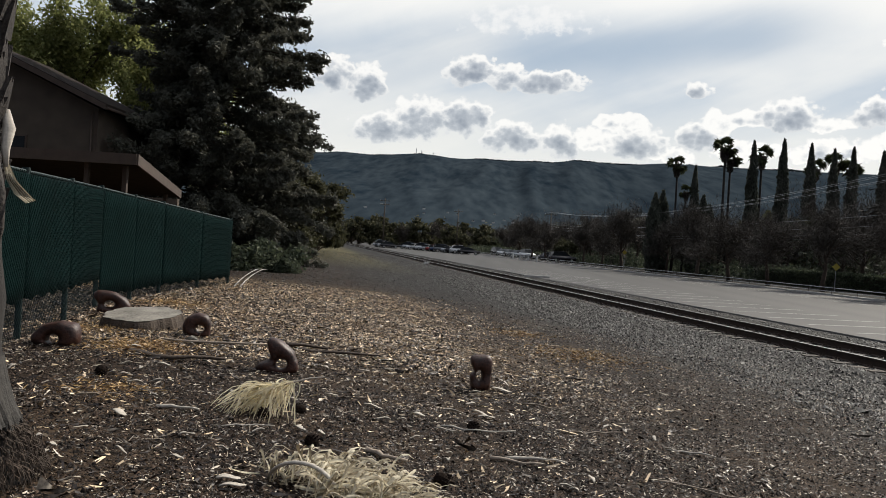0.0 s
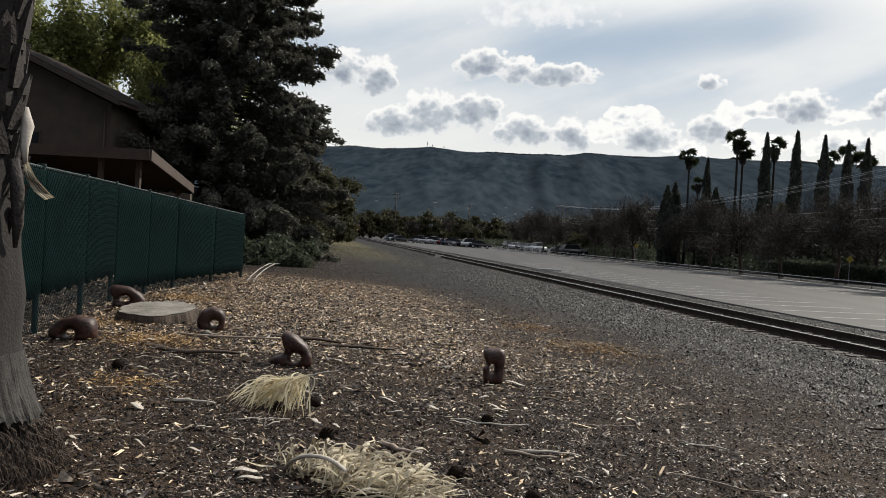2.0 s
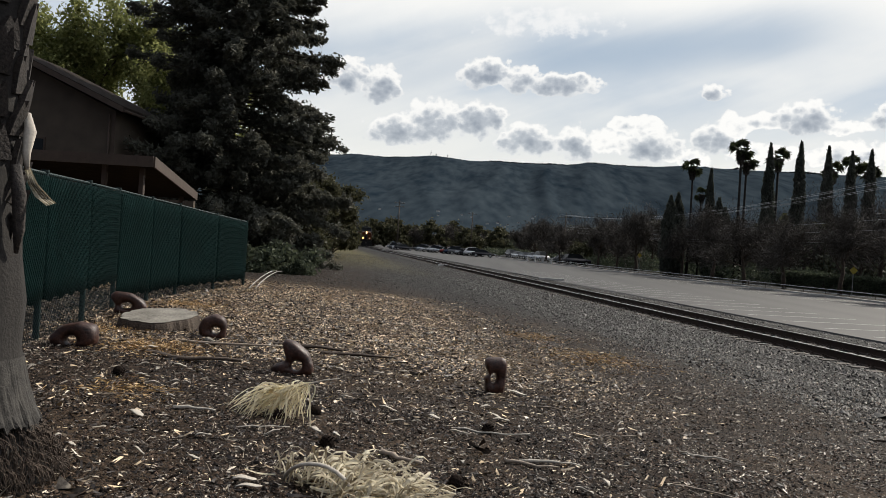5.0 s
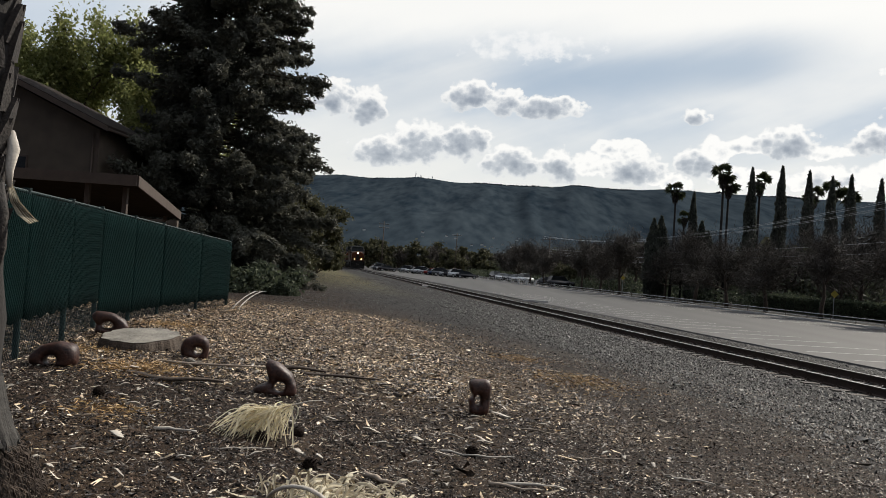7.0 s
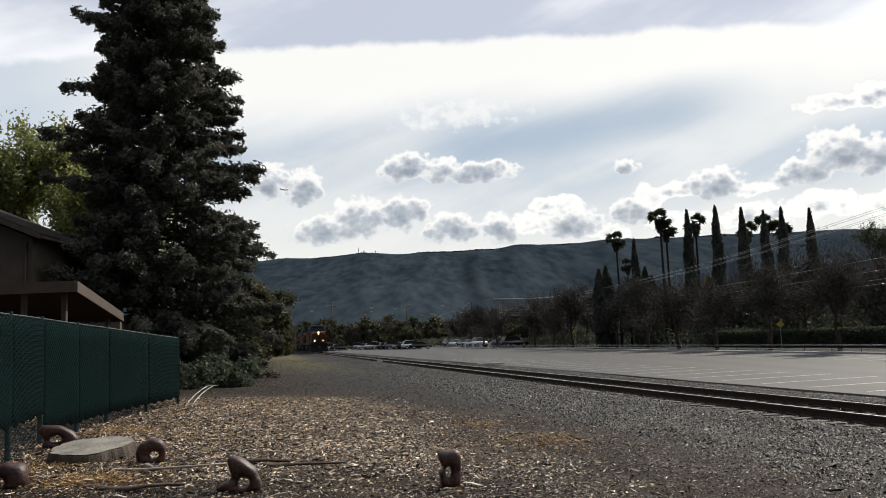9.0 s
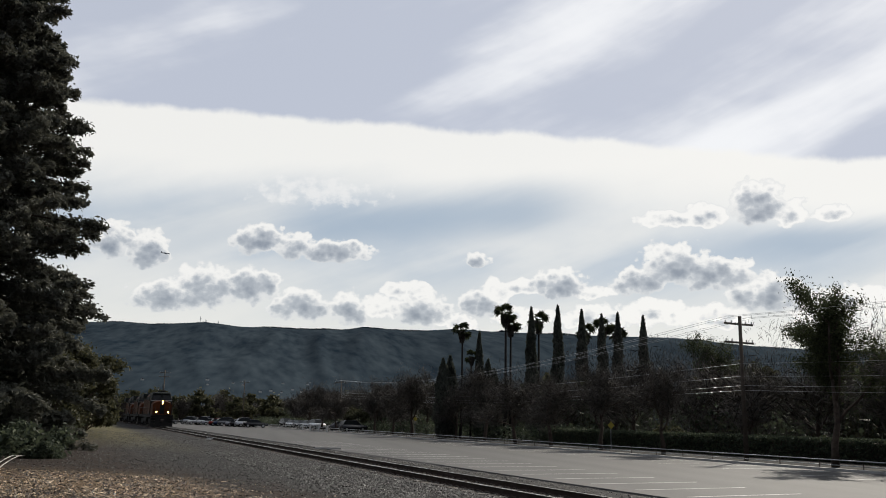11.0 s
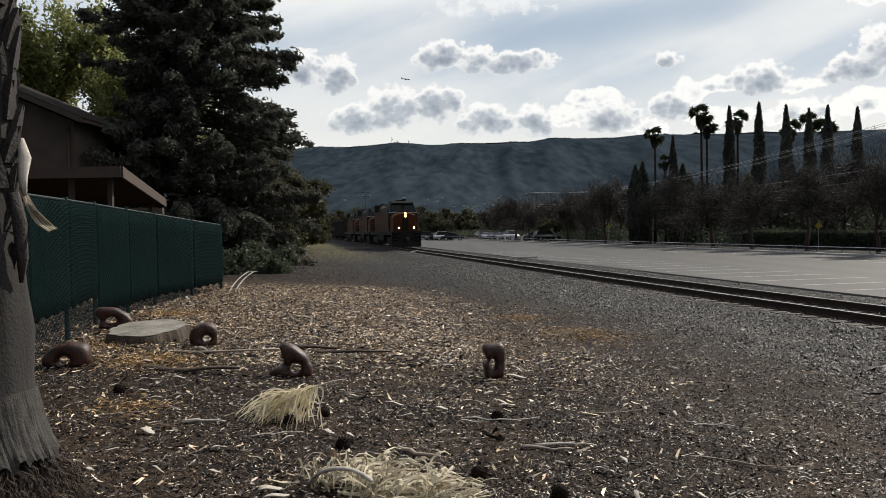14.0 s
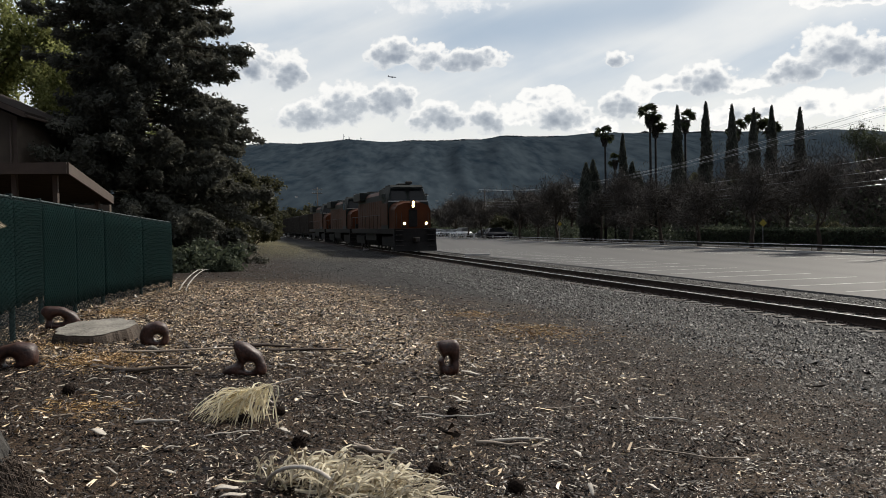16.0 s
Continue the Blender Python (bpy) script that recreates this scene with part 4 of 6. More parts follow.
# ---- stump, ornaments, litter ----
def build_stump(x, y):
    rng = random.Random(2)
    root = thing("tree_stump", pose(x, y, ground_z(x, y) + 0.02, 3.5, 0, 0), "wide low weathered grey tree stump with flat sawn top", "tree stump")
    seg = 72
    def rad(a):
        return 0.54 + 0.10 * noise.noise((math.cos(a) * 1.6, math.sin(a) * 1.6, 3)) + 0.045 * noise.noise((math.cos(a) * 5, math.sin(a) * 5, 1)) + 0.012 * noise.noise((math.cos(a) * 16, math.sin(a) * 16, 2))
    bm = bmesh.new()
    rings = []
    for z, k in ((-0.08, 1.06), (0.02, 1.03), (0.07, 1.0), (0.115, 0.97), (0.135, 0.94)):
        rings.append([bm.verts.new((rad(t) * k * math.cos(t), rad(t) * k * math.sin(t) * 1.15, z + (0.012 * math.sin(t)) * (1 if z > 0.1 else 0))) for t in (2 * math.pi * i / seg for i in range(seg))])
    for a, b in zip(rings, rings[1:]):
        for k in range(seg):
            bm.faces.new((a[k], a[(k + 1) % seg], b[(k + 1) % seg], b[k]))
    bm.faces.new(rings[-1])
    part("bark_side", bm, mat_bark, root, "dark bark side")
    bm = bmesh.new()
    rings = [[bm.verts.new((rad(t) * k * math.cos(t), rad(t) * k * math.sin(t) * 1.15, 0.143 + 0.012 * math.sin(t) * k + 0.004 * noise.noise((k * 9, t, 0)))) for t in (2 * math.pi * i / seg for i in range(seg))] for k in (0.95, 0.8, 0.55, 0.3, 0.1)]
    for a, b in zip(rings, rings[1:]):
        for k in range(seg):
            bm.faces.new((a[k], a[(k + 1) % seg], b[(k + 1) % seg], b[k]))
    bm.faces.new(rings[-1])
    part("sawn_top", bm, mat_stump, root, "pale grey weathered sawn wood", True)


build_stump(-4.58, 11.9)


def ornament(x, y, outline, hole, depth, turn, label):
    """A chunky clay figure: a rounded body of the given side outline with one opening (centre x, z, radius x, z)."""
    n = 40
    cx, cz, hx, hz = hole
    pts = [Vector((px - cx, pz - cz)) for px, pz in outline]
    def reach(a):
        d, best = Vector((math.cos(a), math.sin(a))), 0.05
        for p, q in zip(pts, pts[1:] + pts[:1]):
            e = q - p
            den = d.x * e.y - d.y * e.x
            if abs(den) > 1e-9:
                t = (p.x * e.y - p.y * e.x) / den
                k = (p.x * d.y - p.y * d.x) / den
                if t > 0 and -1e-6 <= k <= 1 + 1e-6:
                    best = max(best, t)
        return best
    raw = [reach(2 * math.pi * k / n) for k in range(n)]
    outer = [(raw[k - 1] + 2 * raw[k] + raw[(k + 1) % n]) / 4 for k in range(n)]
    bm = bmesh.new()
    rings = []
    for m in range(14):
        b = 2 * math.pi * m / 14
        ring = []
        for k in range(n):
            a = 2 * math.pi * k / n
            ri = min(1.0 / math.hypot(math.cos(a) / hx, math.sin(a) / hz), outer[k] * 0.8)
            mid, half = (outer[k] + ri) / 2, (outer[k] - ri) / 2
            w = depth * (0.55 + 0.45 * min(1, half / 0.08))
            r = mid + half * math.copysign(abs(math.cos(b)) ** 0.7, math.cos(b))
            v = Vector((cx + r * math.cos(a), w * math.copysign(abs(math.sin(b)) ** 0.8, math.sin(b)), cz + r * math.sin(a)))
            v += v.normalized() * 0.012 * noise.noise(v * 11)
            ring.append(bm.verts.new(v))
        rings.append(ring)
    for m in range(14):
        p, q = rings[m], rings[(m + 1) % 14]
        for k in range(n):
            bm.faces.new((p[k], p[(k + 1) % n], q[(k + 1) % n], q[k]))
    ob = part("garden_ornament", bm, mat_rust, None, "", True)
    ob.matrix_basis = pose(x, y, ground_z(x, y) - 0.01, 0, 0, turn)
    tagged(ob, label, "ornament", "curved ornaments on the mulch")


ornament(-2.05, 9.5, [(-0.26, 0.0), (-0.26, 0.08), (-0.12, 0.12), (-0.07, 0.17), (-0.07, 0.30), (-0.19, 0.37), (-0.06, 0.41), (0.08, 0.34), (0.18, 0.25), (0.25, 0.11), (0.25, 0.0)], (0.06, 0.10, 0.06, 0.055), 0.11, 8, "glossy rust-brown arched ornament with raised tip and opening")
ornament(0.28, 9.95, [(-0.09, 0.0), (-0.12, 0.18), (-0.04, 0.24), (-0.05, 0.30), (-0.13, 0.33), (-0.12, 0.42), (0.13, 0.42), (0.14, 0.3), (0.13, 0.0)], (-0.01, 0.18, 0.035, 0.06), 0.10, 10, "dark rust-brown upright notched ornament on bare soil")
ornament(-4.5, 9.3, [(-0.28, 0.0), (-0.29, 0.10), (-0.18, 0.22), (0.02, 0.28), (0.20, 0.25), (0.24, 0.14), (0.23, 0.0)], (-0.05, 0.07, 0.06, 0.055), 0.14, 12, "low dome-shaped rust-brown ornament beside the palm")
ornament(-5.5, 13.0, [(-0.26, 0.0), (-0.22, 0.16), (-0.34, 0.30), (-0.22, 0.36), (0.0, 0.34), (0.18, 0.24), (0.28, 0.10), (0.24, 0.0)], (-0.06, 0.14, 0.08, 0.05), 0.12, 20, "rust-brown hunched ornament leaning behind the stump")
ornament(-3.66, 11.5, [(-0.16, 0.0), (-0.20, 0.14), (-0.12, 0.28), (0.02, 0.34), (0.15, 0.3), (0.20, 0.18), (0.18, 0.0)], (0.05, 0.11, 0.055, 0.05), 0.11, 15, "shiny rust-brown ring ornament beside the stump")


def leaflet(bm, pts, width, tilt):
    """A creased strip through the points, thin at both ends."""
    rows, n = [], len(pts)
    for k, p in enumerate(pts):
        way = (pts[min(k + 1, n - 1)] - pts[max(k - 1, 0)]).normalized()
        side = way.cross(Vector((0, 0, 1)))
        side = side.normalized() if side.length > 1e-3 else Vector((1, 0, 0))
        up = side.cross(way)
        across = side * math.cos(tilt) + up * math.sin(tilt)
        w = width * (0.25 + 0.75 * math.sin(math.pi * (0.12 + 0.8 * k / (n - 1))))
        rows.append([bm.verts.new(p - across * w), bm.verts.new(p + across.cross(way) * 0.35 * w), bm.verts.new(p + across * w)])
    for p, q in zip(rows, rows[1:]):
        bm.faces.new((p[0], p[1], q[1], q[0])), bm.faces.new((p[1], p[2], q[2], q[1]))


def propped_frond(x, y, seed):
    """A frond standing on its drooping leaflets, its stalk pointing up and away."""
    rng = random.Random(seed)
    root = thing("palm_frond", pose(x, y, ground_z(x, y)), "bright straw-coloured dry palm frond propped on the mulch", "palm frond")
    top = Vector((0.03, 0.05, 0.30))
    part("stalk", tube(bmesh.new(), [top + Vector((-0.12, 0, -0.04)), top, top + Vector((0.12, 0.03, 0.035)), top + Vector((0.24, 0.05, 0.05))], [0.012, 0.012, 0.010, 0.004], 6, 0.6), mat_pale, root, smooth=True)
    bm = bmesh.new()
    for k in range(150):
        start = top + Vector((-rng.uniform(0, 0.34), rng.gauss(0, 0.02), 0))
        start.z -= 0.20 * -start.x
        a = math.pi + rng.gauss(0.25, 0.75)
        l = 0.08 + 0.46 * rng.random() ** 1.6
        end = Vector((start.x + l * math.cos(a), start.y + l * math.sin(a), rng.uniform(0.0, 0.05)))
        hump = Vector((0, 0, rng.uniform(0.0, 0.10)))
        sway = Vector((rng.gauss(0, 0.025), rng.gauss(0, 0.025), 0))
        pts = [start.lerp(end, f) + hump * 4 * f * (1 - f) + sway * math.sin(f * 5) for f in (0, 0.22, 0.45, 0.7, 0.88, 1.0)]
        leaflet(bm, pts, rng.uniform(0.004, 0.009), rng.uniform(-1.2, 1.2))
    part("leaflet_mass", bm, mat_straw_bright, root, "bright straw-coloured split leaflets")


def frond_heap(x, y, turn, length, count, seed):
    """A shaggy fan of broken leaflets, curled up at the ends."""
    rng = random.Random(seed)
    root = thing("palm_frond", pose(x, y, ground_z(x, y) + 0.01, 0, 0, turn), "shaggy heap of bleached broken palm leaflets on dark soil", "palm frond")
    part("stalk", tube(bmesh.new(), [(-0.05, 0, 0.03), (0.08, 0.01, 0.05), (0.2, 0.03, 0.05)], [0.014, 0.013, 0.009], 6, 0.6), mat_pale, root, smooth=True)
    bm = bmesh.new()
    for k in range(int(count * 1.5)):
        a = rng.gauss(0, 0.75)
        l = length * rng.uniform(0.15, 0.85)
        p = Vector((rng.uniform(-0.12, 0.2), rng.gauss(0, 0.12), rng.uniform(0.01, 0.09)))
        way, lift, curl = Vector((math.cos(a), math.sin(a), 0)), rng.uniform(-0.05, 0.16), rng.uniform(-1.0, 1.0)
        pts = [p.copy()]
        for q in range(4):
            way = Matrix.Rotation(curl * l, 3, "Z") @ way
            p = p + way * l / 4 + Vector((0, 0, lift * (0.5 - q / 4)))
            p.z = max(p.z, 0.012)
            pts.append(p.copy())
        leaflet(bm, pts, rng.uniform(0.005, 0.013), rng.uniform(-1.3, 1.3))
    part("leaflet_mass", bm, mat_dry, root, "bleached split leaflets")


propped_frond(-1.38, 7.18, 11)
for hx, hy, turn, l, n, seed in ((-0.95, 5.3, 60, 0.34, 60, 12), (-0.75, 5.4, 20, 0.36, 75, 14), (-0.68, 5.0, 35, 0.42, 75, 15), (-0.42, 5.25, 10, 0.36, 70, 16), (-0.3, 4.98, 25, 0.4, 70, 17)):
    frond_heap(hx, hy, turn, l, n, seed)
arc = [(0.2 * (1 - math.cos(a)) - 0.1, -0.42 * a / 2.6, 0.02 + 0.17 * math.sin(a)) for a in (0.26 * k for k in range(11))]
ob = part("frond_stalk", tube(bmesh.new(), arc, [0.014 + 0.007 * math.sin(k * 0.31) for k in range(11)], 8, 0.6), mat_pale, None, "", True)
ob.matrix_basis = pose(-1.0, 5.35, ground_z(-1.0, 5.35), 0, 0, 15)
tagged(ob, "smooth pale curved palm stalk in the frond heap", "palm stalk")


def log(x, y, length, r, turn, seed, mat=None, bend=0.06, label="dead grey-brown stick lying on the mulch", lift=0.0):
    rng = random.Random(seed)
    pts = [(length * (i / 6 - 0.5), bend * length * math.sin(i * 1.1 + seed), (0.4 if r > 0.06 else 0.7) * r + lift + rng.uniform(0, 0.02)) for i in range(7)]
    ob = part("stick", tube(bmesh.new(), pts, [r * (1 - 0.09 * i) * rng.uniform(0.75, 1.15) for i in range(7)], 7, 0.5 if r > 0.06 else 0.8), mat or mat_stick, None, "", True)
    ob.matrix_basis = pose(x, y, ground_z(x, y), 0, 0, turn)
    return tagged(ob, label, "stick", "sticks on the ground")


log(-3.55, 10.7, 2.3, 0.03, 2, 1, None, 0.035)
log(-3.15, 9.25, 1.15, 0.075, -4, 2, mat_bark, label="dark rotting branch half sunk in mulch")
log(-2.35, 11.6, 1.1, 0.07, -8, 3, mat_bark, label="dark rotting branch half sunk in mulch")
log(-1.6, 11.5, 1.1, 0.065, -4, 4, mat_bark, label="dark rotting branch half sunk in mulch")
log(0.72, 6.72, 0.5, 0.018, 3, 5, mat_pale, 0.02, "pale bark strip lying on soil")
log(0.55, 6.6, 0.4, 0.02, -6, 6)
log(-0.45, 6.25, 0.4, 0.034, -35, 7, label="dark curled bark piece with pale edge")
log(0.25, 7.6, 0.7, 0.014, -4, 8, mat_pale, 0.05, "thin pale twig lying on soil")
log(1.4, 8.1, 0.5, 0.014, 8, 9)
log(2.2, 7.7, 0.45, 0.015, -25, 10, mat_pale, 0.05, "thin pale twig lying on soil")
log(-2.24, 6.85, 0.35, 0.022, 4, 11, mat_pale, 0.02, "pale boat-shaped bark piece on mulch")
log(1.0, 9.2, 0.5, 0.014, -15, 12)
log(2.0, 6.4, 0.9, 0.012, -20, 13)
log(-1.0, 8.4, 0.6, 0.012, 30, 14)
log(-3.44, 10.75, 0.16, 0.055, -40, 15, mat_stump, 0.0, "short sawn grey branch piece")
log(-3.0, 6.9, 0.5, 0.012, 15, 16)
log(-1.6, 6.6, 0.45, 0.01, 20, 17, mat_pale, 0.05, "thin pale twig lying on soil")
for k in (0, 1):
    pts = [(-6.02 + 0.16 * k, 21.4, 0.16), (-6.62 + 0.17 * k, 24.0, 0.16), (-7.25 + 0.18 * k, 27.0, 0.17), (-7.8 + 0.2 * k, 29.8, 0.17), (-8.15 + 0.22 * k, 31.8, 0.17), (-8.35 + 0.28 * k, 33.4, 0.12)]
    ob = part("edging_strip", tube(bmesh.new(), pts, 0.018, 6, 1.0), mat_strip, None, "", True)
    tagged(ob, "pale bent edging strip lying past the fence, tree shade dappled into its colour", "edging", "edging strips past the fence")


def pine_cone(x, y, r, seed):
    rng = random.Random(seed)
    bm = bmesh.new()
    for k in range(60):
        z = k / 60
        a = k * 2.4
        w = math.sin(math.pi * (0.12 + 0.8 * z))
        c = Vector((r * 0.75 * w * math.cos(a), r * 0.75 * w * math.sin(a), r * (0.25 + 1.5 * z)))
        o = Vector((math.cos(a), math.sin(a), 0.3)) * r * 0.5 * w
        t = Vector((-math.sin(a), math.cos(a), 0)) * r * 0.28
        vs = [bm.verts.new(c + d) for d in (t, o, -t, Vector((0, 0, r * 0.25)))]
        bm.faces.new((vs[0], vs[1], vs[2])), bm.faces.new((vs[0], vs[3], vs[1])), bm.faces.new((vs[1], vs[3], vs[2])), bm.faces.new((vs[0], vs[2], vs[3]))
    bmesh.ops.create_icosphere(bm, subdivisions=2, radius=r * 0.95, matrix=Matrix.Translation((0, 0, r)) @ Matrix.Diagonal((1, 1, 1.15, 1)))
    ob = part("pine_cone", bm, mat_cone)
    ob.matrix_basis = pose(x, y, ground_z(x, y) - r * 0.2, rng.uniform(-50, 50), rng.uniform(-50, 50), rng.uniform(0, 360))
    tagged(ob, "dark brown round cone lying on the mulch", "cone", "cones on the ground")


for k, (px, py) in enumerate(((0.22, 7.6), (-1.6, 7.05), (-1.38, 7.45), (0.02, 5.7), (0.5, 5.4), (-3.35, 7.9), (-1.0, 6.35))):
    pine_cone(px, py, 0.058, k)


def bark_flake(x, y, w, l, turn, seed):
    rng = random.Random(seed)
    bm = bmesh.new()
    rows = []
    for i in range(6):
        f = i / 5
        ww = w * math.sin(math.pi * (0.12 + 0.76 * f)) * rng.uniform(0.8, 1.1)
        rows.append([[bm.verts.new((l * (f - 0.5), ww * g, 0.015 + 0.03 * (g * g) + dz + 0.01 * math.sin(i))) for g in (-0.5, 0, 0.5)] for dz in (0.0, 0.006)])
    for a, b in zip(rows, rows[1:]):
        for j in range(2):
            bm.faces.new((a[1][j], a[1][j + 1], b[1][j + 1], b[1][j]))
            bm.faces.new((a[0][j + 1], a[0][j], b[0][j], b[0][j + 1]))
        bm.faces.new((a[0][0], a[1][0], b[1][0], b[0][0])), bm.faces.new((a[1][2], a[0][2], b[0][2], b[1][2]))
    for r in (rows[0], rows[-1]):
        bm.faces.new((r[0][0], r[0][1], r[0][2], r[1][2], r[1][1], r[1][0]))
    ob = part("bark_flake", bm, mat_pale, None, "", True)
    ob.matrix_basis = pose(x, y, ground_z(x, y) + 0.005, rng.uniform(-12, 12), rng.uniform(-12, 12), turn)
    tagged(ob, "pale curled bark flake lying on the mulch", "bark", "bark flakes on the ground")


rnd = random.Random(77)
for px, py, w, l in ((0.03, 8.4, 0.08, 0.24), (0.3, 8.45, 0.05, 0.2), (-1.32, 5.2, 0.09, 0.15), (-2.55, 6.4, 0.09, 0.13), (-0.75, 8.0, 0.06, 0.18), (0.55, 9.9, 0.07, 0.25), (-1.25, 5.05, 0.1, 0.16), (-1.2, 6.75, 0.05, 0.14), (-0.3, 7.9, 0.05, 0.15), (0.9, 6.0, 0.05, 0.14), (0.35, 8.3, 0.05, 0.18), (-1.9, 6.1, 0.05, 0.12)):
    bark_flake(px, py, w, l, rnd.uniform(-40, 40), rnd.randint(0, 999))
for k in range(130):
    px, py = rnd.uniform(-4.2, 3.2), rnd.uniform(4.6, 15)
    if u_of(px, py) > 7.5:
        bark_flake(px, py, rnd.uniform(0.012, 0.04), rnd.uniform(0.06, 0.15), rnd.uniform(0, 360), rnd.randint(0, 999))


def build_litter():
    rng = np.random.default_rng(12)
    gz = np.vectorize(ground_z)

    def spread(n, x0, x1, y0, y1, keep):
        # denser close by
        y = y0 + (y1 - y0) * rng.uniform(0, 1, n) ** 1.6
        x = rng.uniform(x0, x1, n) * (0.35 + 0.65 * (y - y0) / (y1 - y0))
        x = x - 0.12 * y
        u = C0 - (NR[0] * x + NR[1] * y)
        k = keep(u, x, y)
        x, y = x[k], y[k]
        return np.stack([x, y, gz(x, y)], 1)

    def clump(x, y, lo, f=0.9):
        # litter lies in drifts with bare soil between
        v = np.array([noise.noise((a * f, b * f, 5.0)) + 0.5 * noise.noise((a * f * 2.7, b * f * 2.7, 8.0)) for a, b in zip(x, y)])
        return np.clip(lo + (1 - lo) * (v + 0.25) / 0.55, lo, 1.0)

    edge = lambda u, n: u + rng.normal(size=len(u)) * n
    drift = lambda u, x, y: np.clip(np.interp(y, [4, 9, 12, 22, 28], [0.03, 0.09, 1, 1, 0.2]) * np.interp(u, [6, 8, 9, 17], [0.1, 0.5, 1, 1]), 0, 1)
    chips = spread(330000, -9, 9, 3.6, 27, lambda u, x, y: (edge(u, 0.8) > 6.6) & (u < 17) & (rng.uniform(0, 1, len(u)) < drift(u, x, y) * clump(x, y, 0.3)))
    crumbs = spread(170000, -7, 11, 3.6, 20, lambda u, x, y: (edge(u, 1.2) > 2.6) & (u < 16))
    ob = scatter_solids("soil_crumbs", crumbs, 0.0105 * np.exp(np.clip(rng.normal(size=len(crumbs)), -2, 2) * 0.45), mat_crumb, rng, 0.8, 1.0)
    tagged(ob, "dark broken crumbs of soil and bark", "soil", kind="stuff")

    def flakes(name, p, size, mat, stretch):
        """Torn, uneven slivers lying flat or tipped up, a few of them large."""
        n = len(p)
        a = rng.normal(size=(n, 3)) * [1.0, 1.0, 0.28]
        a /= np.linalg.norm(a, axis=1, keepdims=True)
        up = np.array([0, 0, 1.0]) + rng.normal(size=(n, 3)) * 0.45
        b = np.cross(a, up)
        b /= np.linalg.norm(b, axis=1, keepdims=True) + 1e-9
        wide = size * np.exp(np.clip(rng.normal(size=(n, 1)), -2, 2) * 0.4) * 0.5
        half = wide * stretch * np.exp(np.clip(rng.normal(size=(n, 1)), -2, 1.8) * 0.4)
        c = p + np.stack([0 * p[:, 0], 0 * p[:, 0], rng.uniform(0.002, 0.018, n)], 1)
        bend = np.cross(a, b) * half * rng.normal(size=(n, 1)) * 0.22
        k = rng.uniform(0.15, 1.15, (n, 4, 1))
        corner = [c - a * half - b * wide * k[:, 0] + bend, c - a * half * k[:, 1] + b * wide + bend * 0.4, c + a * half + b * wide * k[:, 2] * 0.7 + bend, c + a * half * k[:, 3] * 0.8 - b * wide]
        idx = np.arange(n)[:, None] * 4
        return fast_mesh(name, np.stack(corner, 1).reshape(-1, 3), np.concatenate([idx + [0, 1, 3], idx + [1, 2, 3]], 1).reshape(-1, 3), mat)

    tagged(flakes("wood_chips", chips, 0.0135, mat_chip, 3.2), "pale and brown wood chips scattered over the soil", "wood chips", kind="stuff")
    lit = spread(190000, -7, 11, 3.4, 20, lambda u, x, y: (edge(u, 1.4) > 3.0) & (u < 16) & (rng.uniform(0, 1, len(u)) < clump(x, y, 0.2, 1.6)))
    tagged(flakes("leaf_litter", lit, 0.006, mat_litter, 3.8), "dry leaf and twig litter over dark soil", "leaf litter", kind="stuff")
    big = spread(6000, -7, 9, 3.4, 22, lambda u, x, y: (edge(u, 1.0) > 6.4) & (u < 16))
    tagged(flakes("bark_shreds", big, 0.0085, mat_litter, 5.0), "curled bark shreds and dead leaves on the soil", "bark shreds", kind="stuff")
    tw = spread(5200, -7, 10, 3.6, 20, lambda u, x, y: (edge(u, 1.0) > 3.2) & (u < 16))
    tagged(flakes("fine_twigs", tw, 0.0035, mat_twiglet, 20.0), "thin dry twigs and grass stems scattered on the soil", "twigs", kind="stuff")
    stones = spread(80000, -6, 26, 4.0, 42, lambda u, x, y: (edge(u, 1.5) < 5.4) & (u > 0.9))
    ob = scatter_solids("gravel", stones + [0, 0, 0.004], 0.011 * np.exp(rng.normal(size=len(stones)) * 0.5), mat_gravel, rng, 0.75, 1.0)
    tagged(ob, "loose grey gravel beside the track", "gravel", kind="stuff")
    fs, fu = 19 + 78 * rng.uniform(0, 1, 34000) ** 1.35 + rng.normal(size=34000) * 4.0, 0.9 + 13.5 * rng.uniform(0, 1, 34000) ** 1.35
    fx, fy = fs * D[0] + (C0 - fu) * NR[0], fs * D[1] + (C0 - fu) * NR[1]
    ob = scatter_solids("gravel", np.stack([fx, fy, gz(fx, fy) + 0.004], 1), rng.uniform(0.012, 0.036, 34000), mat_gravel, rng, 0.75, 1.0)
    tagged(ob, "loose grey gravel beside the track", "gravel", kind="stuff")
    cs, cu = 4 + 46 * rng.uniform(0, 1, 36000) ** 1.2, 0.9 + 3.6 * rng.uniform(0, 1, 36000) ** 1.3
    cx, cy = cs * D[0] + (C0 - cu) * NR[0], cs * D[1] + (C0 - cu) * NR[1]
    ob = scatter_solids("gravel", np.stack([cx, cy, np.maximum(gz(cx, cy), np.interp(cu, [0.85, 2.3], [-0.335, -0.62])) + 0.006], 1), 0.021 * np.exp(rng.normal(size=36000) * 0.4), mat_gravel, rng, 0.8, 1.0)
    tagged(ob, "coarse dark crushed stone on the shoulder of the track", "gravel", kind="stuff")
    s, u = rng.uniform(8, 75, 30000), rng.uniform(-3.2, 2.2, 30000)
    z = np.interp(u, [-3.4, -2.35, 0.85, 2.3], [-0.62, -0.335, -0.335, -0.62])
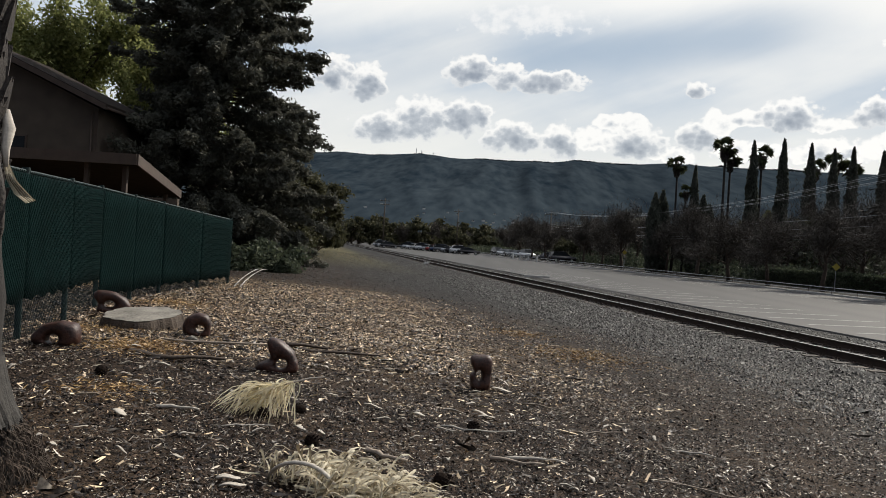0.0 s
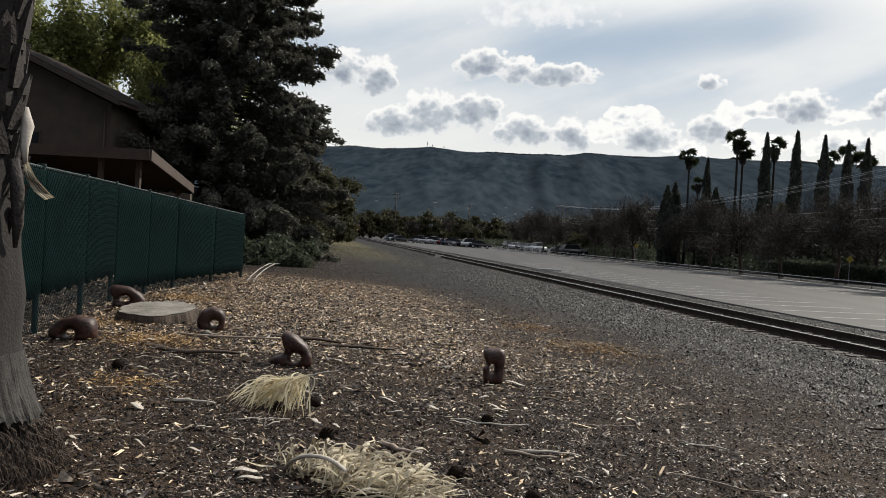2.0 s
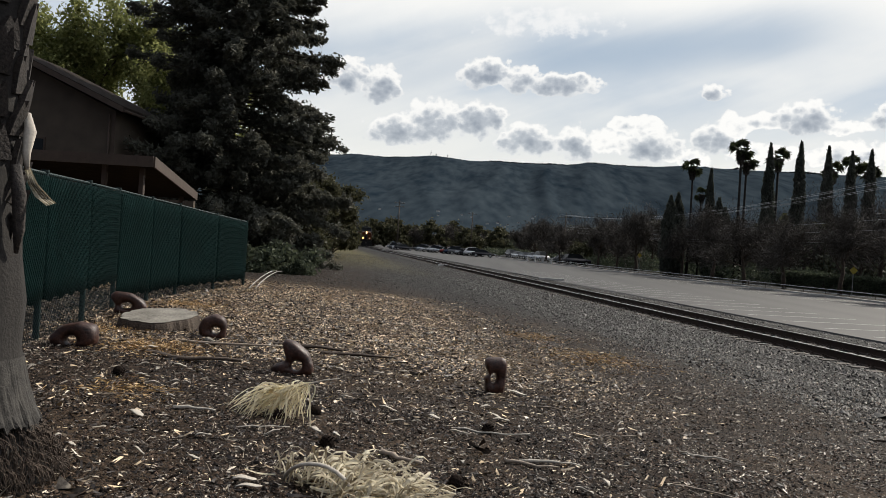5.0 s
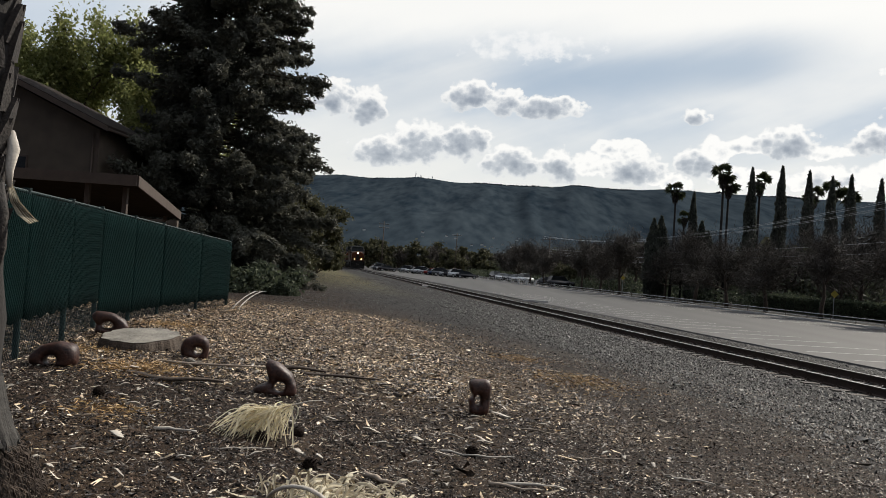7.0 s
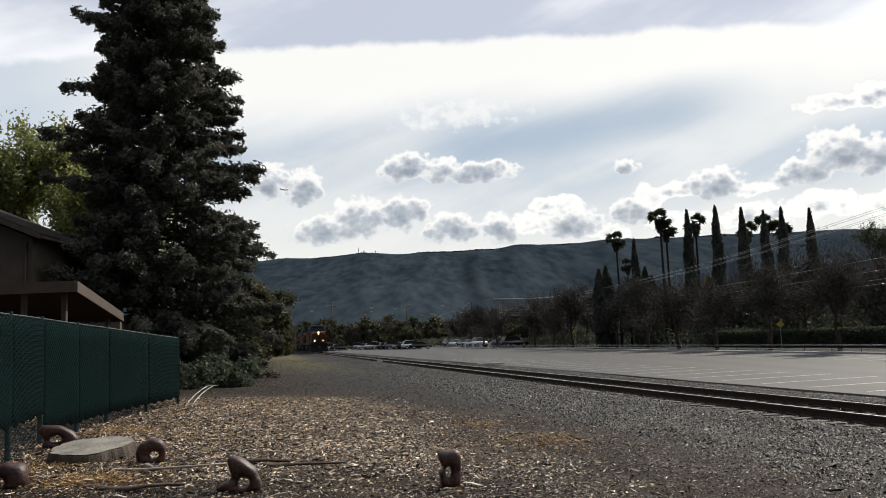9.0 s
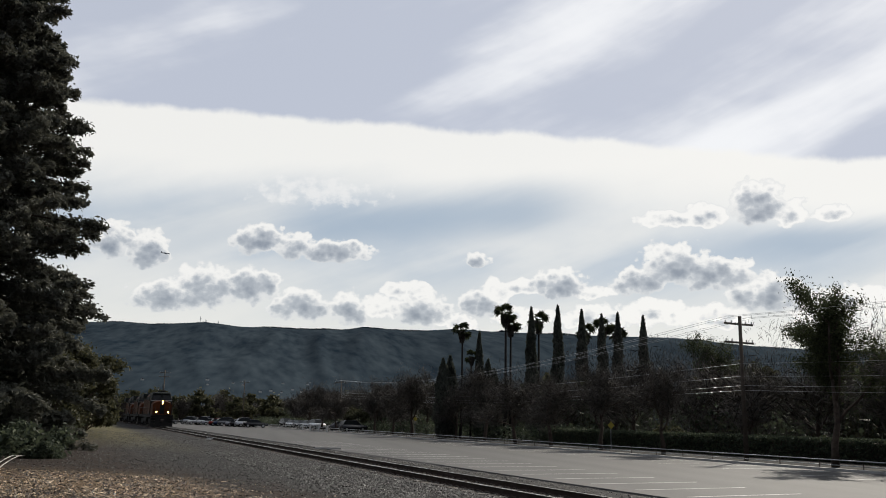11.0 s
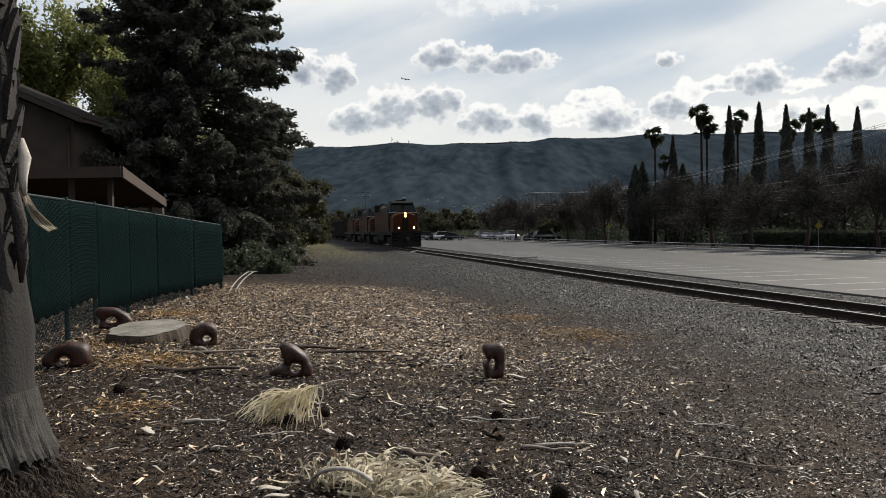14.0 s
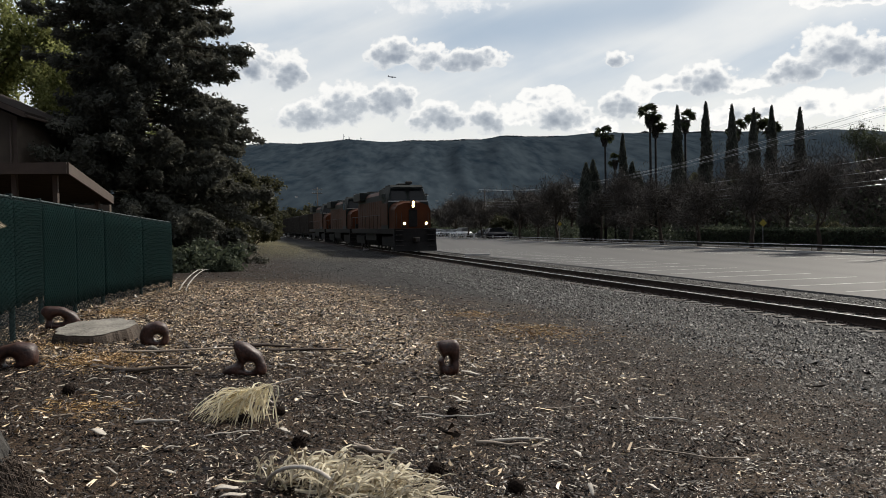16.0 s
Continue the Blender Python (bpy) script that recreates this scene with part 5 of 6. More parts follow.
    x, y = s * D[0] + (C0 - u) * NR[0], s * D[1] + (C0 - u) * NR[1]
    ok = z > -0.6
    qs, qu = rng.uniform(10, 70, 12000), rng.uniform(-5.25, -2.4, 12000)
    qx, qy = qs * D[0] + (C0 - qu) * NR[0], qs * D[1] + (C0 - qu) * NR[1]
    ob = scatter_solids("gravel", np.stack([qx, qy, gz(qx, qy) + 0.005], 1), rng.uniform(0.016, 0.04, 12000), mat_gravel, rng, 0.6, 1.0)
    tagged(ob, "loose gravel verge between the track and the lot", "gravel", kind="stuff")
    ob = scatter_solids("ballast_stones", np.stack([x, y, z], 1)[ok], rng.uniform(0.025, 0.05, 30000)[ok], mat_gravel, rng, 0.8, 1.0)
    tagged(ob, "dark angular ballast stones between and beside the rails", "ballast", kind="stuff")


build_litter()


def straw_patch(x, y, r, n, seed):
    rng = np.random.default_rng(seed)
    p = np.stack([x + rng.normal(size=n) * r, y + rng.normal(size=n) * r * 1.3, np.zeros(n)], 1)
    p[:, 2] = np.vectorize(ground_z)(p[:, 0], p[:, 1]) + rng.uniform(0.003, 0.035, n)
    ob = leaf_cloud("straw_patch", p, 0.009, mat_straw, None, rng, 9.0, 0, up=rng.normal(size=(n, 3)) * [1.6, 1.6, 0.4])
    tagged(ob, "patch of orange dry straw on the soil", "straw", kind="stuff")


for k, (px, py, pr, pn) in enumerate(((2.1, 14.7, 0.5, 1600), (-3.75, 9.75, 0.32, 1500), (-5.5, 15.6, 0.35, 1100), (1.2, 17.8, 0.35, 700), (-4.9, 11.0, 0.3, 600), (-3.0, 7.3, 0.22, 400))):
    straw_patch(px, py, pr, pn, 300 + k)


# ---- far side of the lot ----
def build_guard_rail():
    root = thing("guard_rail", pose(0, 0, 0), "low galvanised pipe rail along the lot edge", "railing")
    u = -25.6
    for z, r in ((0.12, 0.03), (-0.14, 0.022)):
        part("pipe", tube(bmesh.new(), [(*at(s, u), z) for s in range(10, 190, 6)], r, 6), mat_galv, root, smooth=True)
    for k in range(64):
        x, y = at(12 + k * 2.75, u)
        p = part("post", disc(bmesh.new(), 0, 0, -0.17, 0.03, 0.62, seg=8), mat_pole, root)
        p.matrix_basis = pose(x, y, 0)
    kerb = bmesh.new()
    pts = [(-25.2, -0.5), (-25.22, -0.30), (-25.36, -0.28), (-25.4, -0.5)]
    rows = [[kerb.verts.new((*at(s, uu), z)) for uu, z in pts] for s in (-40, 60, 160, 300)]
    for a, b in zip(rows, rows[1:]):
        for i in range(3):
            kerb.faces.new((a[i], a[i + 1], b[i + 1], b[i]))
    tagged(part("kerb", kerb, mat_concrete), "low grey concrete kerb at the lot edge", "kerb", kind="structure")


build_guard_rail()


def build_hedge():
    rng = np.random.default_rng(41)
    first = None
    for k in range(11):
        root = thing("hedge", pose(*at(12 + k * 6.1, -34.0), -0.35, 0, 0, TURN), "clipped dark green hedge behind the lot", "hedge", "hedges behind the lot")
        n = 5200
        c = np.stack([rng.uniform(-0.8, 0.8, n), rng.uniform(-3.1, 3.1, n), rng.uniform(0.0, 1.42, n)], 1)
        push = rng.integers(0, 3, n)
        c[push == 0, 0] = -0.8 + rng.normal(size=(push == 0).sum()) * 0.08
        c[push == 1, 2] = 1.4 + rng.normal(size=(push == 1).sum()) * 0.05
        bm = boxed(0, 0, 0.62, 1.3, 6.0, 1.25, 0.1)
        part("core", bm, mat_bark, root)
        leaf_cloud("foliage", c, 0.13, mat_hedge, root, rng, 1.5)


build_hedge()

# bare brown trees behind the rail, and the woods past them
bare = broad_tree("bare_tree", 51, 9.6, 0.52, mat_twig, 6500, 0.04, "bare brown tree behind the parking lot", r0=0.2, stretch=15, fuzz=0.45, fork=0.36)
bare_b = broad_tree("bare_tree", 52, 9.0, 0.6, mat_twig, 6500, 0.04, "bare brown tree behind the parking lot", r0=0.2, stretch=15, fuzz=0.55, fork=0.34)
dark_tree = broad_tree("dark_tree", 53, 10.6, 0.5, mat_palmleaf, 32000, 0.085, "dark evergreen tree with open crown beside the lot", r0=0.24, fuzz=0.36, fork=0.46)
far_bare = broad_tree("bare_tree", 54, 9.4, 0.55, mat_twig, 1700, 0.08, "bare brown tree in the woods", r0=0.2, stretch=12, fuzz=0.6, fork=0.36, levels=2)
far_bush = shrub("leafy_tree", 23, 6.5, 8.0, mat_olive, 2000, 0.5, "olive brown leafy tree in the woods", 34, "tree")
put(far_bare, *at(40, -40), None, 0)
put(far_bush, *at(47, -52), None, 0)
put(bare, *at(58, -28.1), None, 10)
put(bare_b, *at(65.5, -28.0), None, 50)
put(dark_tree, 31.2, 42.0, None, 120)
again(bare, *at(50.0, -28.0), 200, 0.95)
for k, (s, sc) in enumerate(((73, 0.95), (82, 1.0), (92, 0.9), (100, 1.05), (110, 0.95), (121, 1.0), (133, 0.9), (146, 1.0), (160, 1.0), (30, 1.0), (22, 1.0))):
    again(bare if k % 2 else bare_b, *at(s, -28.5 - (k % 3) * 1.2), k * 67, sc * 1.12)
rnd = random.Random(15)
for k in range(34):
    s = 18 + k * 5.6 + rnd.uniform(-1.5, 1.5)
    u = -37 - rnd.uniform(0, 6) - (4 if s < 40 else 0)
    again(far_bare, *at(s, u), rnd.uniform(0, 360), rnd.uniform(1.0, 1.3))
for k in range(30):
    s = 14 + k * 6.5 + rnd.uniform(-2, 2)
    again((far_bush, far_bare, far_bush)[k % 3], *at(s, -47 - rnd.uniform(0, 9)), rnd.uniform(0, 360), rnd.uniform(0.95, 1.25))
again(dark_tree, 33.8, 33.0, 20, 1.1)
again(dark_tree, 45.0, 80.0, 70, 1.1)
rng_w = np.random.default_rng(44)
def woods(name, n, s0, s1, u0, u1, z0, z1, size, mat, stretch, label, up=None):
    ss, uu = rng_w.uniform(s0, s1, n), rng_w.uniform(u0, u1, n)
    top = z1 * (0.72 + 0.28 * np.sin(ss * 0.31) * np.sin(ss * 0.13 + 1.7) + 0.12 * np.sin(ss * 1.3))
    zz = z0 + (top - z0) * rng_w.uniform(0, 1, n) ** 0.8
    c = np.stack([ss * D[0] + (C0 - uu) * NR[0], ss * D[1] + (C0 - uu) * NR[1], zz], 1)
    ob = leaf_cloud(name, c, size, mat, None, rng_w, stretch, 0, up=None if up is None else np.repeat([up], n, 0))
    tagged(ob, label, "woods", kind="stuff")


woods("woods", 90000, 5, 80, -58, -36, -0.4, 11.0, 0.03, mat_twig, 15, "dense brown winter woods behind the hedge", (0, 0, 0.9))
woods("woods", 90000, 5, 230, -62, -44, -0.4, 11.0, 0.05, mat_twig, 16, "dense brown winter woods behind the road", (0, 0, 0.9))
woods("understory", 26000, 5, 230, -60, -40, -0.4, 5.6, 0.34, mat_hedge, 1.7, "dark evergreen understory in the woods")
woods("understory", 16000, 60, 230, -40, -33, -0.4, 1.6, 0.22, mat_hedge, 1.7, "dark low shrubs behind the lot")
# woods closing the far end of the lot
for k in range(46):
    x = -62 + k * 2.4 + rnd.uniform(-1, 1)
    y = rnd.uniform(235, 300)
    again((far_bush, far_bare, far_bare, far_bush)[k % 4], x, y, rnd.uniform(0, 360), rnd.uniform(0.9, 1.35))
for k in range(30):
    x = -95 + k * 8 + rnd.uniform(-2, 2)
    again((far_bush, far_bare)[k % 2], x, rnd.uniform(330, 420), rnd.uniform(0, 360), rnd.uniform(1.3, 1.9))
blossom = shrub("blossom_tree", 61, 4.5, 4.5, mat_blossom, 7000, 0.16, "pale flowering tree at the far end of the lot", 26, "tree")
put(blossom, 15.5, 168)
again(blossom, 10.0, 205, 60, 1.1)
again(blossom, 22.0, 130, 100, 0.7)
spring_low = shrub("young_tree", 62, 4.5, 4.2, mat_olive, 8000, 0.2, "young green tree behind the lot", 26, "tree")
put(spring_low, 16.8, 150)
again(spring_low, -4.0, 228, 40, 1.3)
again(spring_low, 4.0, 232, 80, 1.2)
again(spring_low, 33.5, 66, 20, 0.55)


def cypress(name, height, width, seed, label):
    rng = np.random.default_rng(seed)
    root = thing(name, pose(0, 0, 0), label, "cypress")
    part("trunk", tube(bmesh.new(), [(0, 0, 0), (0, 0, height * 0.5), (0, 0, height * 0.96)], [0.2, 0.12, 0.02], 8), mat_bark, root, smooth=True)
    n = 7000
    f = rng.uniform(0.02, 1, n)
    r = width / 2 * np.interp(f, [0, 0.08, 0.3, 0.6, 0.85, 1], [0.5, 0.9, 1.0, 0.85, 0.5, 0.06])
    a = rng.uniform(0, 2 * np.pi, n)
    lump = 1 + 0.22 * np.sin(a * 3 + f * 17) + 0.12 * np.sin(a * 5 - f * 31)
    q = r * lump * np.sqrt(rng.uniform(0.3, 1.0, n))
    c = np.stack([np.cos(a) * q, np.sin(a) * q, f * height + rng.normal(size=n) * 0.1], 1)
    leaf_cloud("crown", c, 0.19, mat_cypress, root, rng, 2.6, 0, up=np.repeat([[0, 0, 1.0]], n, 0))
    return root


cyp = cypress("cypress_tree", 16.0, 1.55, 71, "tall narrow dark cypress behind the bare trees")
put(cyp, 32.5, 100.0, -0.3, 0, 1.0)
for x, h, t in ((36.0, 16.4, 40), (39.2, 16.1, 90), (41.9, 15.6, 140), (44.1, 15.9, 200), (47.6, 15.7, 250), (25.8, 12.8, 300)):
    again(cyp, x, 100.0, t, h / 16.0, -0.3)
cyp_low = cypress("cypress_tree", 9.2, 1.9, 72, "dark columnar evergreen behind the bare trees")
put(cyp_low, 21.3, 100.0, -0.3)
for x, h in ((22.4, 9.6), (27.2, 9.3), (28.0, 8.2)):
    again(cyp_low, x, 101.0, x * 30, h / 9.2, -0.3)


def fan_palm(seed, height):
    rng = np.random.default_rng(seed)
    root = thing("fan_palm", pose(0, 0, 0), "tall slender fan palm with round crown and dead skirt", "palm tree")
    part("trunk", tube(bmesh.new(), [(0, 0, 0), (0.1, 0, height * 0.4), (0.05, 0, height * 0.8), (0, 0, height - 1.1)], [0.2, 0.14, 0.12, 0.12], 8), mat_palm, root, smooth=True)
    verts, faces = [], []
    for k in range(30):
        a = k * 2.4
        e = math.radians(-42 + 122 * ((k * 0.618) % 1.0))
        o = np.array([math.cos(a) * math.cos(e), math.sin(a) * math.cos(e), math.sin(e)])
        side = np.array([-math.sin(a), math.cos(a), 0])
        upv = np.cross(side, o)
        phi = rng.uniform(-1.2, 1.2)
        side, upv = side * math.cos(phi) + upv * math.sin(phi), upv * math.cos(phi) - side * math.sin(phi)
        hub = np.array([0, 0, height - 1.1]) + o * rng.uniform(0.5, 0.85)
        for j in range(11):
            g = (j - 5) / 5 * 1.25
            d = o * math.cos(g) + side * math.sin(g)
            l = rng.uniform(0.6, 0.9)
            w = np.cross(d, upv) * 0.05
            tip = hub + d * l - np.array([0, 0, 0.2 * abs(g) + 0.1])
            b = len(verts)
            verts += [hub, hub + d * l * 0.55 + w, tip, hub + d * l * 0.55 - w]
            faces += [(b, b + 1, b + 2), (b, b + 2, b + 3)]
    fast_mesh("crown", np.array(verts), np.array(faces), mat_palmleaf, root)
    n = 1600
    f = rng.uniform(0, 1, n)
    a = rng.uniform(0, 6.28, n)
    r = 0.16 + 0.26 * f
    c = np.stack([np.cos(a) * r, np.sin(a) * r, height - 1.25 - 1.3 * (1 - f)], 1)
    leaf_cloud("dead_skirt", c, 0.12, mat_twig, root, rng, 4.0, 1.2)
    return root


fp = fan_palm(81, 14.6)
put(fp, 23.6, 100.0, -0.3, 0, 13.9 / 14.6)
for x, y, h in ((29.1, 100, 16.5), (30.1, 101, 15.2), (33.8, 101, 15.8), (41.0, 103, 14.8), (43.8, 104, 15.9), (25.1, 101, 10.6), (45.2, 103, 15.0)):
    again(fp, x, y, x * 50, h / 14.6, -0.3)


# ---- poles and wires ----
def utility_pole(x, y, h, arms, turn, label):
    root = thing("utility_pole", pose(x, y, ground_z(x, y) - 0.1, 0, 0, turn), label, "utility pole")
    part("pole", tube(bmesh.new(), [(0, 0, 0), (0, 0, h)], [0.16, 0.11], 10), mat_pole, root, smooth=True)
    for z in arms:
        arm = part("crossarm", boxed(0, 0.12, z, 2.4, 0.1, 0.12, 0.01), mat_pole, root)
        for k in (-1.1, -0.6, 0.6, 1.1):
            part("insulator", disc(bmesh.new(), k, 0.12, z + 0.13, 0.045, 0.16, seg=8), mat_whitewall, arm)
    return root


P_R = (30.1, 49.0)
utility_pole(*P_R, 9.2, (8.7, 7.5), 12, "brown wooden utility pole with two crossarms")
P_4 = (14.3, 158.0)
utility_pole(*P_4, 9.0, (8.6,), 12, "distant wooden utility pole beside the lot")
utility_pole(12.4, 193.0, 9.2, (8.7,), 12, "distant wooden utility pole beside the lot")
utility_pole(-4.6, 222.0, 11.2, (10.6,), 12, "distant wooden utility pole beside the lot")
utility_pole(-22.2, 203.0, 12.2, (11.6, 10.7), 12, "distant wooden utility pole beside the track")


def wire(a, b, sag, r=0.009):
    pts = []
    for i in range(13):
        f = i / 12
        p = Vector(a).lerp(Vector(b), f)
        p.z -= sag * 4 * f * (1 - f)
        pts.append(p)
    ob = part("wire", tube(bmesh.new(), pts, r, 4), mat_wire, None, "", True)
    tagged(ob, "sagging overhead wire between utility poles", "wire", "overhead wires")


away = Vector((D[0] * -55, D[1] * -55, 0))
for k in (-1.1, -0.6, 0.6, 1.1):
    off = Vector((NR[0] * k, NR[1] * k, 0))
    p = Vector((*P_R, 8.7)) + off
    wire(p, Vector((*P_4, 8.6)) + off, 1.9, 0.011)
    wire(p, p + away + Vector((0, 0, 0.4)), 0.8)
for z, k in ((6.0, 0.0), (5.2, 0.1), (4.6, 0.1), (4.3, 0.0)):
    p = Vector((*P_R, z - 0.3))
    wire(p, Vector((*P_4, 6.3 - (6 - z) * 0.5)), 0.9, 0.011)
    wire(p, p + away, 0.6, 0.009)


# ---- things on the lot ----
def car(paint, suv, label):
    root = thing("car", pose(0, 0, 0), label, "car", "cars parked on the lot")
    top, belt = (1.72, 1.05) if suv else (1.42, 0.92)
    bm = bmesh.new()
    sideways(bm, [(-2.25, 0.35), (-2.3, 0.62), (-2.2, belt - 0.15), (-1.2, belt), (1.9, belt), (2.2, belt - 0.05), (2.28, 0.6), (2.2, 0.35)], -0.9, 0.9)
    bmesh.ops.bevel(bm, geom=list(bm.edges), offset=0.07, segments=2, affect="EDGES")
    body = part("body", bm, paint, root, smooth=True)
    bm = bmesh.new()
    rear = 2.05 if suv else 1.75
    base = [(-1.25, belt - 0.02), (-0.45, top - 0.03), (-0.2, top), (rear - 0.75, top), (rear - 0.4, top - 0.08), (rear, belt - 0.02)]
    lo = [bm.verts.new((-0.78 + 0.14 * (z > belt), y, z)) for y, z in base]
    hi = [bm.verts.new((0.78 - 0.14 * (z > belt), y, z)) for y, z in base]
    n = len(base)
    for i in range(n):
        bm.faces.new((lo[i], lo[(i + 1) % n], hi[(i + 1) % n], hi[i]))
    bm.faces.new(lo[::-1]), bm.faces.new(hi)
    part("cabin_glass", bm, mat_glass, root, "dark tinted windows")
    bm = bmesh.new()
    box(bm, 0, (rear - 0.75 - 0.2) / 2, top + 0.01, 1.3, rear - 0.5, 0.05, 0.02)
    part("roof", bm, paint, root)
    for x in (-0.8, 0.8):
        for y in (-1.4, 1.4):
            w = part("wheel", disc(bmesh.new(), 0, 0, 0, 0.34, 0.22, "X", 18), mat_tyre, root)
            w.matrix_basis = pose(x, y, 0.34)
            part("rim", disc(bmesh.new(), 0.02 * (1 if x > 0 else -1), 0, 0, 0.2, 0.22, "X", 14), mat_silver, w)
        part("headlight", boxed(x * 0.78, -2.27, 0.7, 0.34, 0.06, 0.14, 0.02), mat_silver, root)
        part("tail_light", boxed(x * 0.85, 2.25, 0.8, 0.2, 0.06, 0.2, 0.02), mat_rust, root)
    return root


paints = {n: material(n + "_car_paint", tuple(v * 0.8 for v in c), c, 1, 20, 0.22, 0.1, 0, spec=0.6) for n, c in {"black": (0.012, 0.012, 0.014), "silver": (0.42, 0.43, 0.44), "white": (0.7, 0.7, 0.7), "grey": (0.12, 0.125, 0.13), "red": (0.25, 0.03, 0.025), "blue": (0.03, 0.05, 0.1)}.items()}
protos = {}


def park(colour, suv, s, u, turn):
    key = (colour, suv)
    x, y = at(s, u)
    m = pose(x, y, -0.418 if u > -26 else -0.352, 0, 0, turn)
    if key not in protos:
        protos[key] = car(paints[colour], suv, f"{colour} {'sport utility car' if suv else 'sedan car'} parked on the asphalt lot")
        protos[key].matrix_basis = m
    else:
        copy_thing(protos[key], m)


park("black", True, 128.0, -29.6, TURN + 100)
park("grey", False, 134.0, -29.8, TURN + 95)
for k, (c, v) in enumerate((("grey", False), ("silver", True), ("white", False), ("silver", False), ("white", True), ("silver", False), ("red", False), ("blue", False), ("grey", True), ("silver", False), ("black", False), ("white", True), ("black", False))):
    park(c, v, 196 - k * 3.0 + (k % 3) * 1.0, -13.5 - k * 0.62, TURN + 80 + (k % 4) * 4)
for k, (c, v) in enumerate((("silver", False), ("grey", True), ("white", False), ("black", False))):
    park(c, v, 205 - k * 3.4, -8.2 - k * 0.25, TURN + 75 + k * 5)
for k, (c, v) in enumerate((("white", True), ("silver", False), ("grey", False), ("white", False), ("black", True))):
    park(c, v, 150 + k * 6, -30.0, TURN + 5)


def wheel_stop(x, y, turn):
    bm = bmesh.new()
    sideways(bm, [(-0.11, 0), (-0.09, 0.12), (-0.05, 0.15), (0.05, 0.15), (0.09, 0.12), (0.11, 0)], -0.9, 0.9)
    ob = part("wheel_stop", bm, mat_concrete)
    ob.matrix_basis = pose(x, y, -0.42, 0, 0, turn)
    tagged(ob, "loose weathered concrete wheel stop on the asphalt", "wheel stop")


wheel_stop(4.68, 59.2, 6)
ob = part("gravel_block", boxed(0, 0, 0.1, 0.5, 0.3, 0.22, 0.03), mat_whitewall)
ob.matrix_basis = pose(-4.0, 74.3, ground_z(-4.0, 74.3) - 0.02, 0, 0, 20)
tagged(ob, "small white block beside the track", "marker")


def road_sign(x, y, h):
    root = thing("road_sign", pose(x, y, -0.4), "yellow diamond road sign seen against dark trees", "sign")
    part("pole", disc(bmesh.new(), 0, 0, h / 2, 0.03, h, seg=8), mat_galv, root)
    p = part("plate", boxed(0, 0, 0, 0.45, 0.02, 0.45, 0.004), mat_sign, root)
    p.matrix_basis = pose(0, -0.05, h - 0.2, 0, 45, 0)


road_sign(*at(60, -30.5), 2.2)
road_sign(*at(104, -30.5), 2.4)
for k in range(4):
    x, y = at(126 + k * 5, -25.0)
    b = part("bollard", disc(bmesh.new(), 0, 0, 0.45, 0.14, 0.95, seg=12), mat_whitewall)
    b.matrix_basis = pose(x, y, -0.42)
    tagged(b, "pale bollard at the lot edge", "bollard", "bollards at the lot edge")


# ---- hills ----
# woodland colour shifted to blue: the distance haze is painted into it
mat_hazy_hill = material("hazy_wooded_hillside", (0.012, 0.019, 0.027), (0.041, 0.054, 0.064), 0.008, 0.045, 1.0, 0, 0, spec=0.0, spread=(0.34, 0.66))
hill_map = mat_hazy_hill.node_tree.nodes.new("ShaderNodeMapping")
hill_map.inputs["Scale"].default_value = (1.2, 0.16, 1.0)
mat_hazy_hill.node_tree.links.new(mat_hazy_hill.node_tree.nodes["Texture Coordinate"].outputs["Object"], hill_map.inputs["Vector"])
for nd in mat_hazy_hill.node_tree.nodes:
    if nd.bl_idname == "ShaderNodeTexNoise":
        mat_hazy_hill.node_tree.links.new(hill_map.outputs["Vector"], nd.inputs["Vector"])


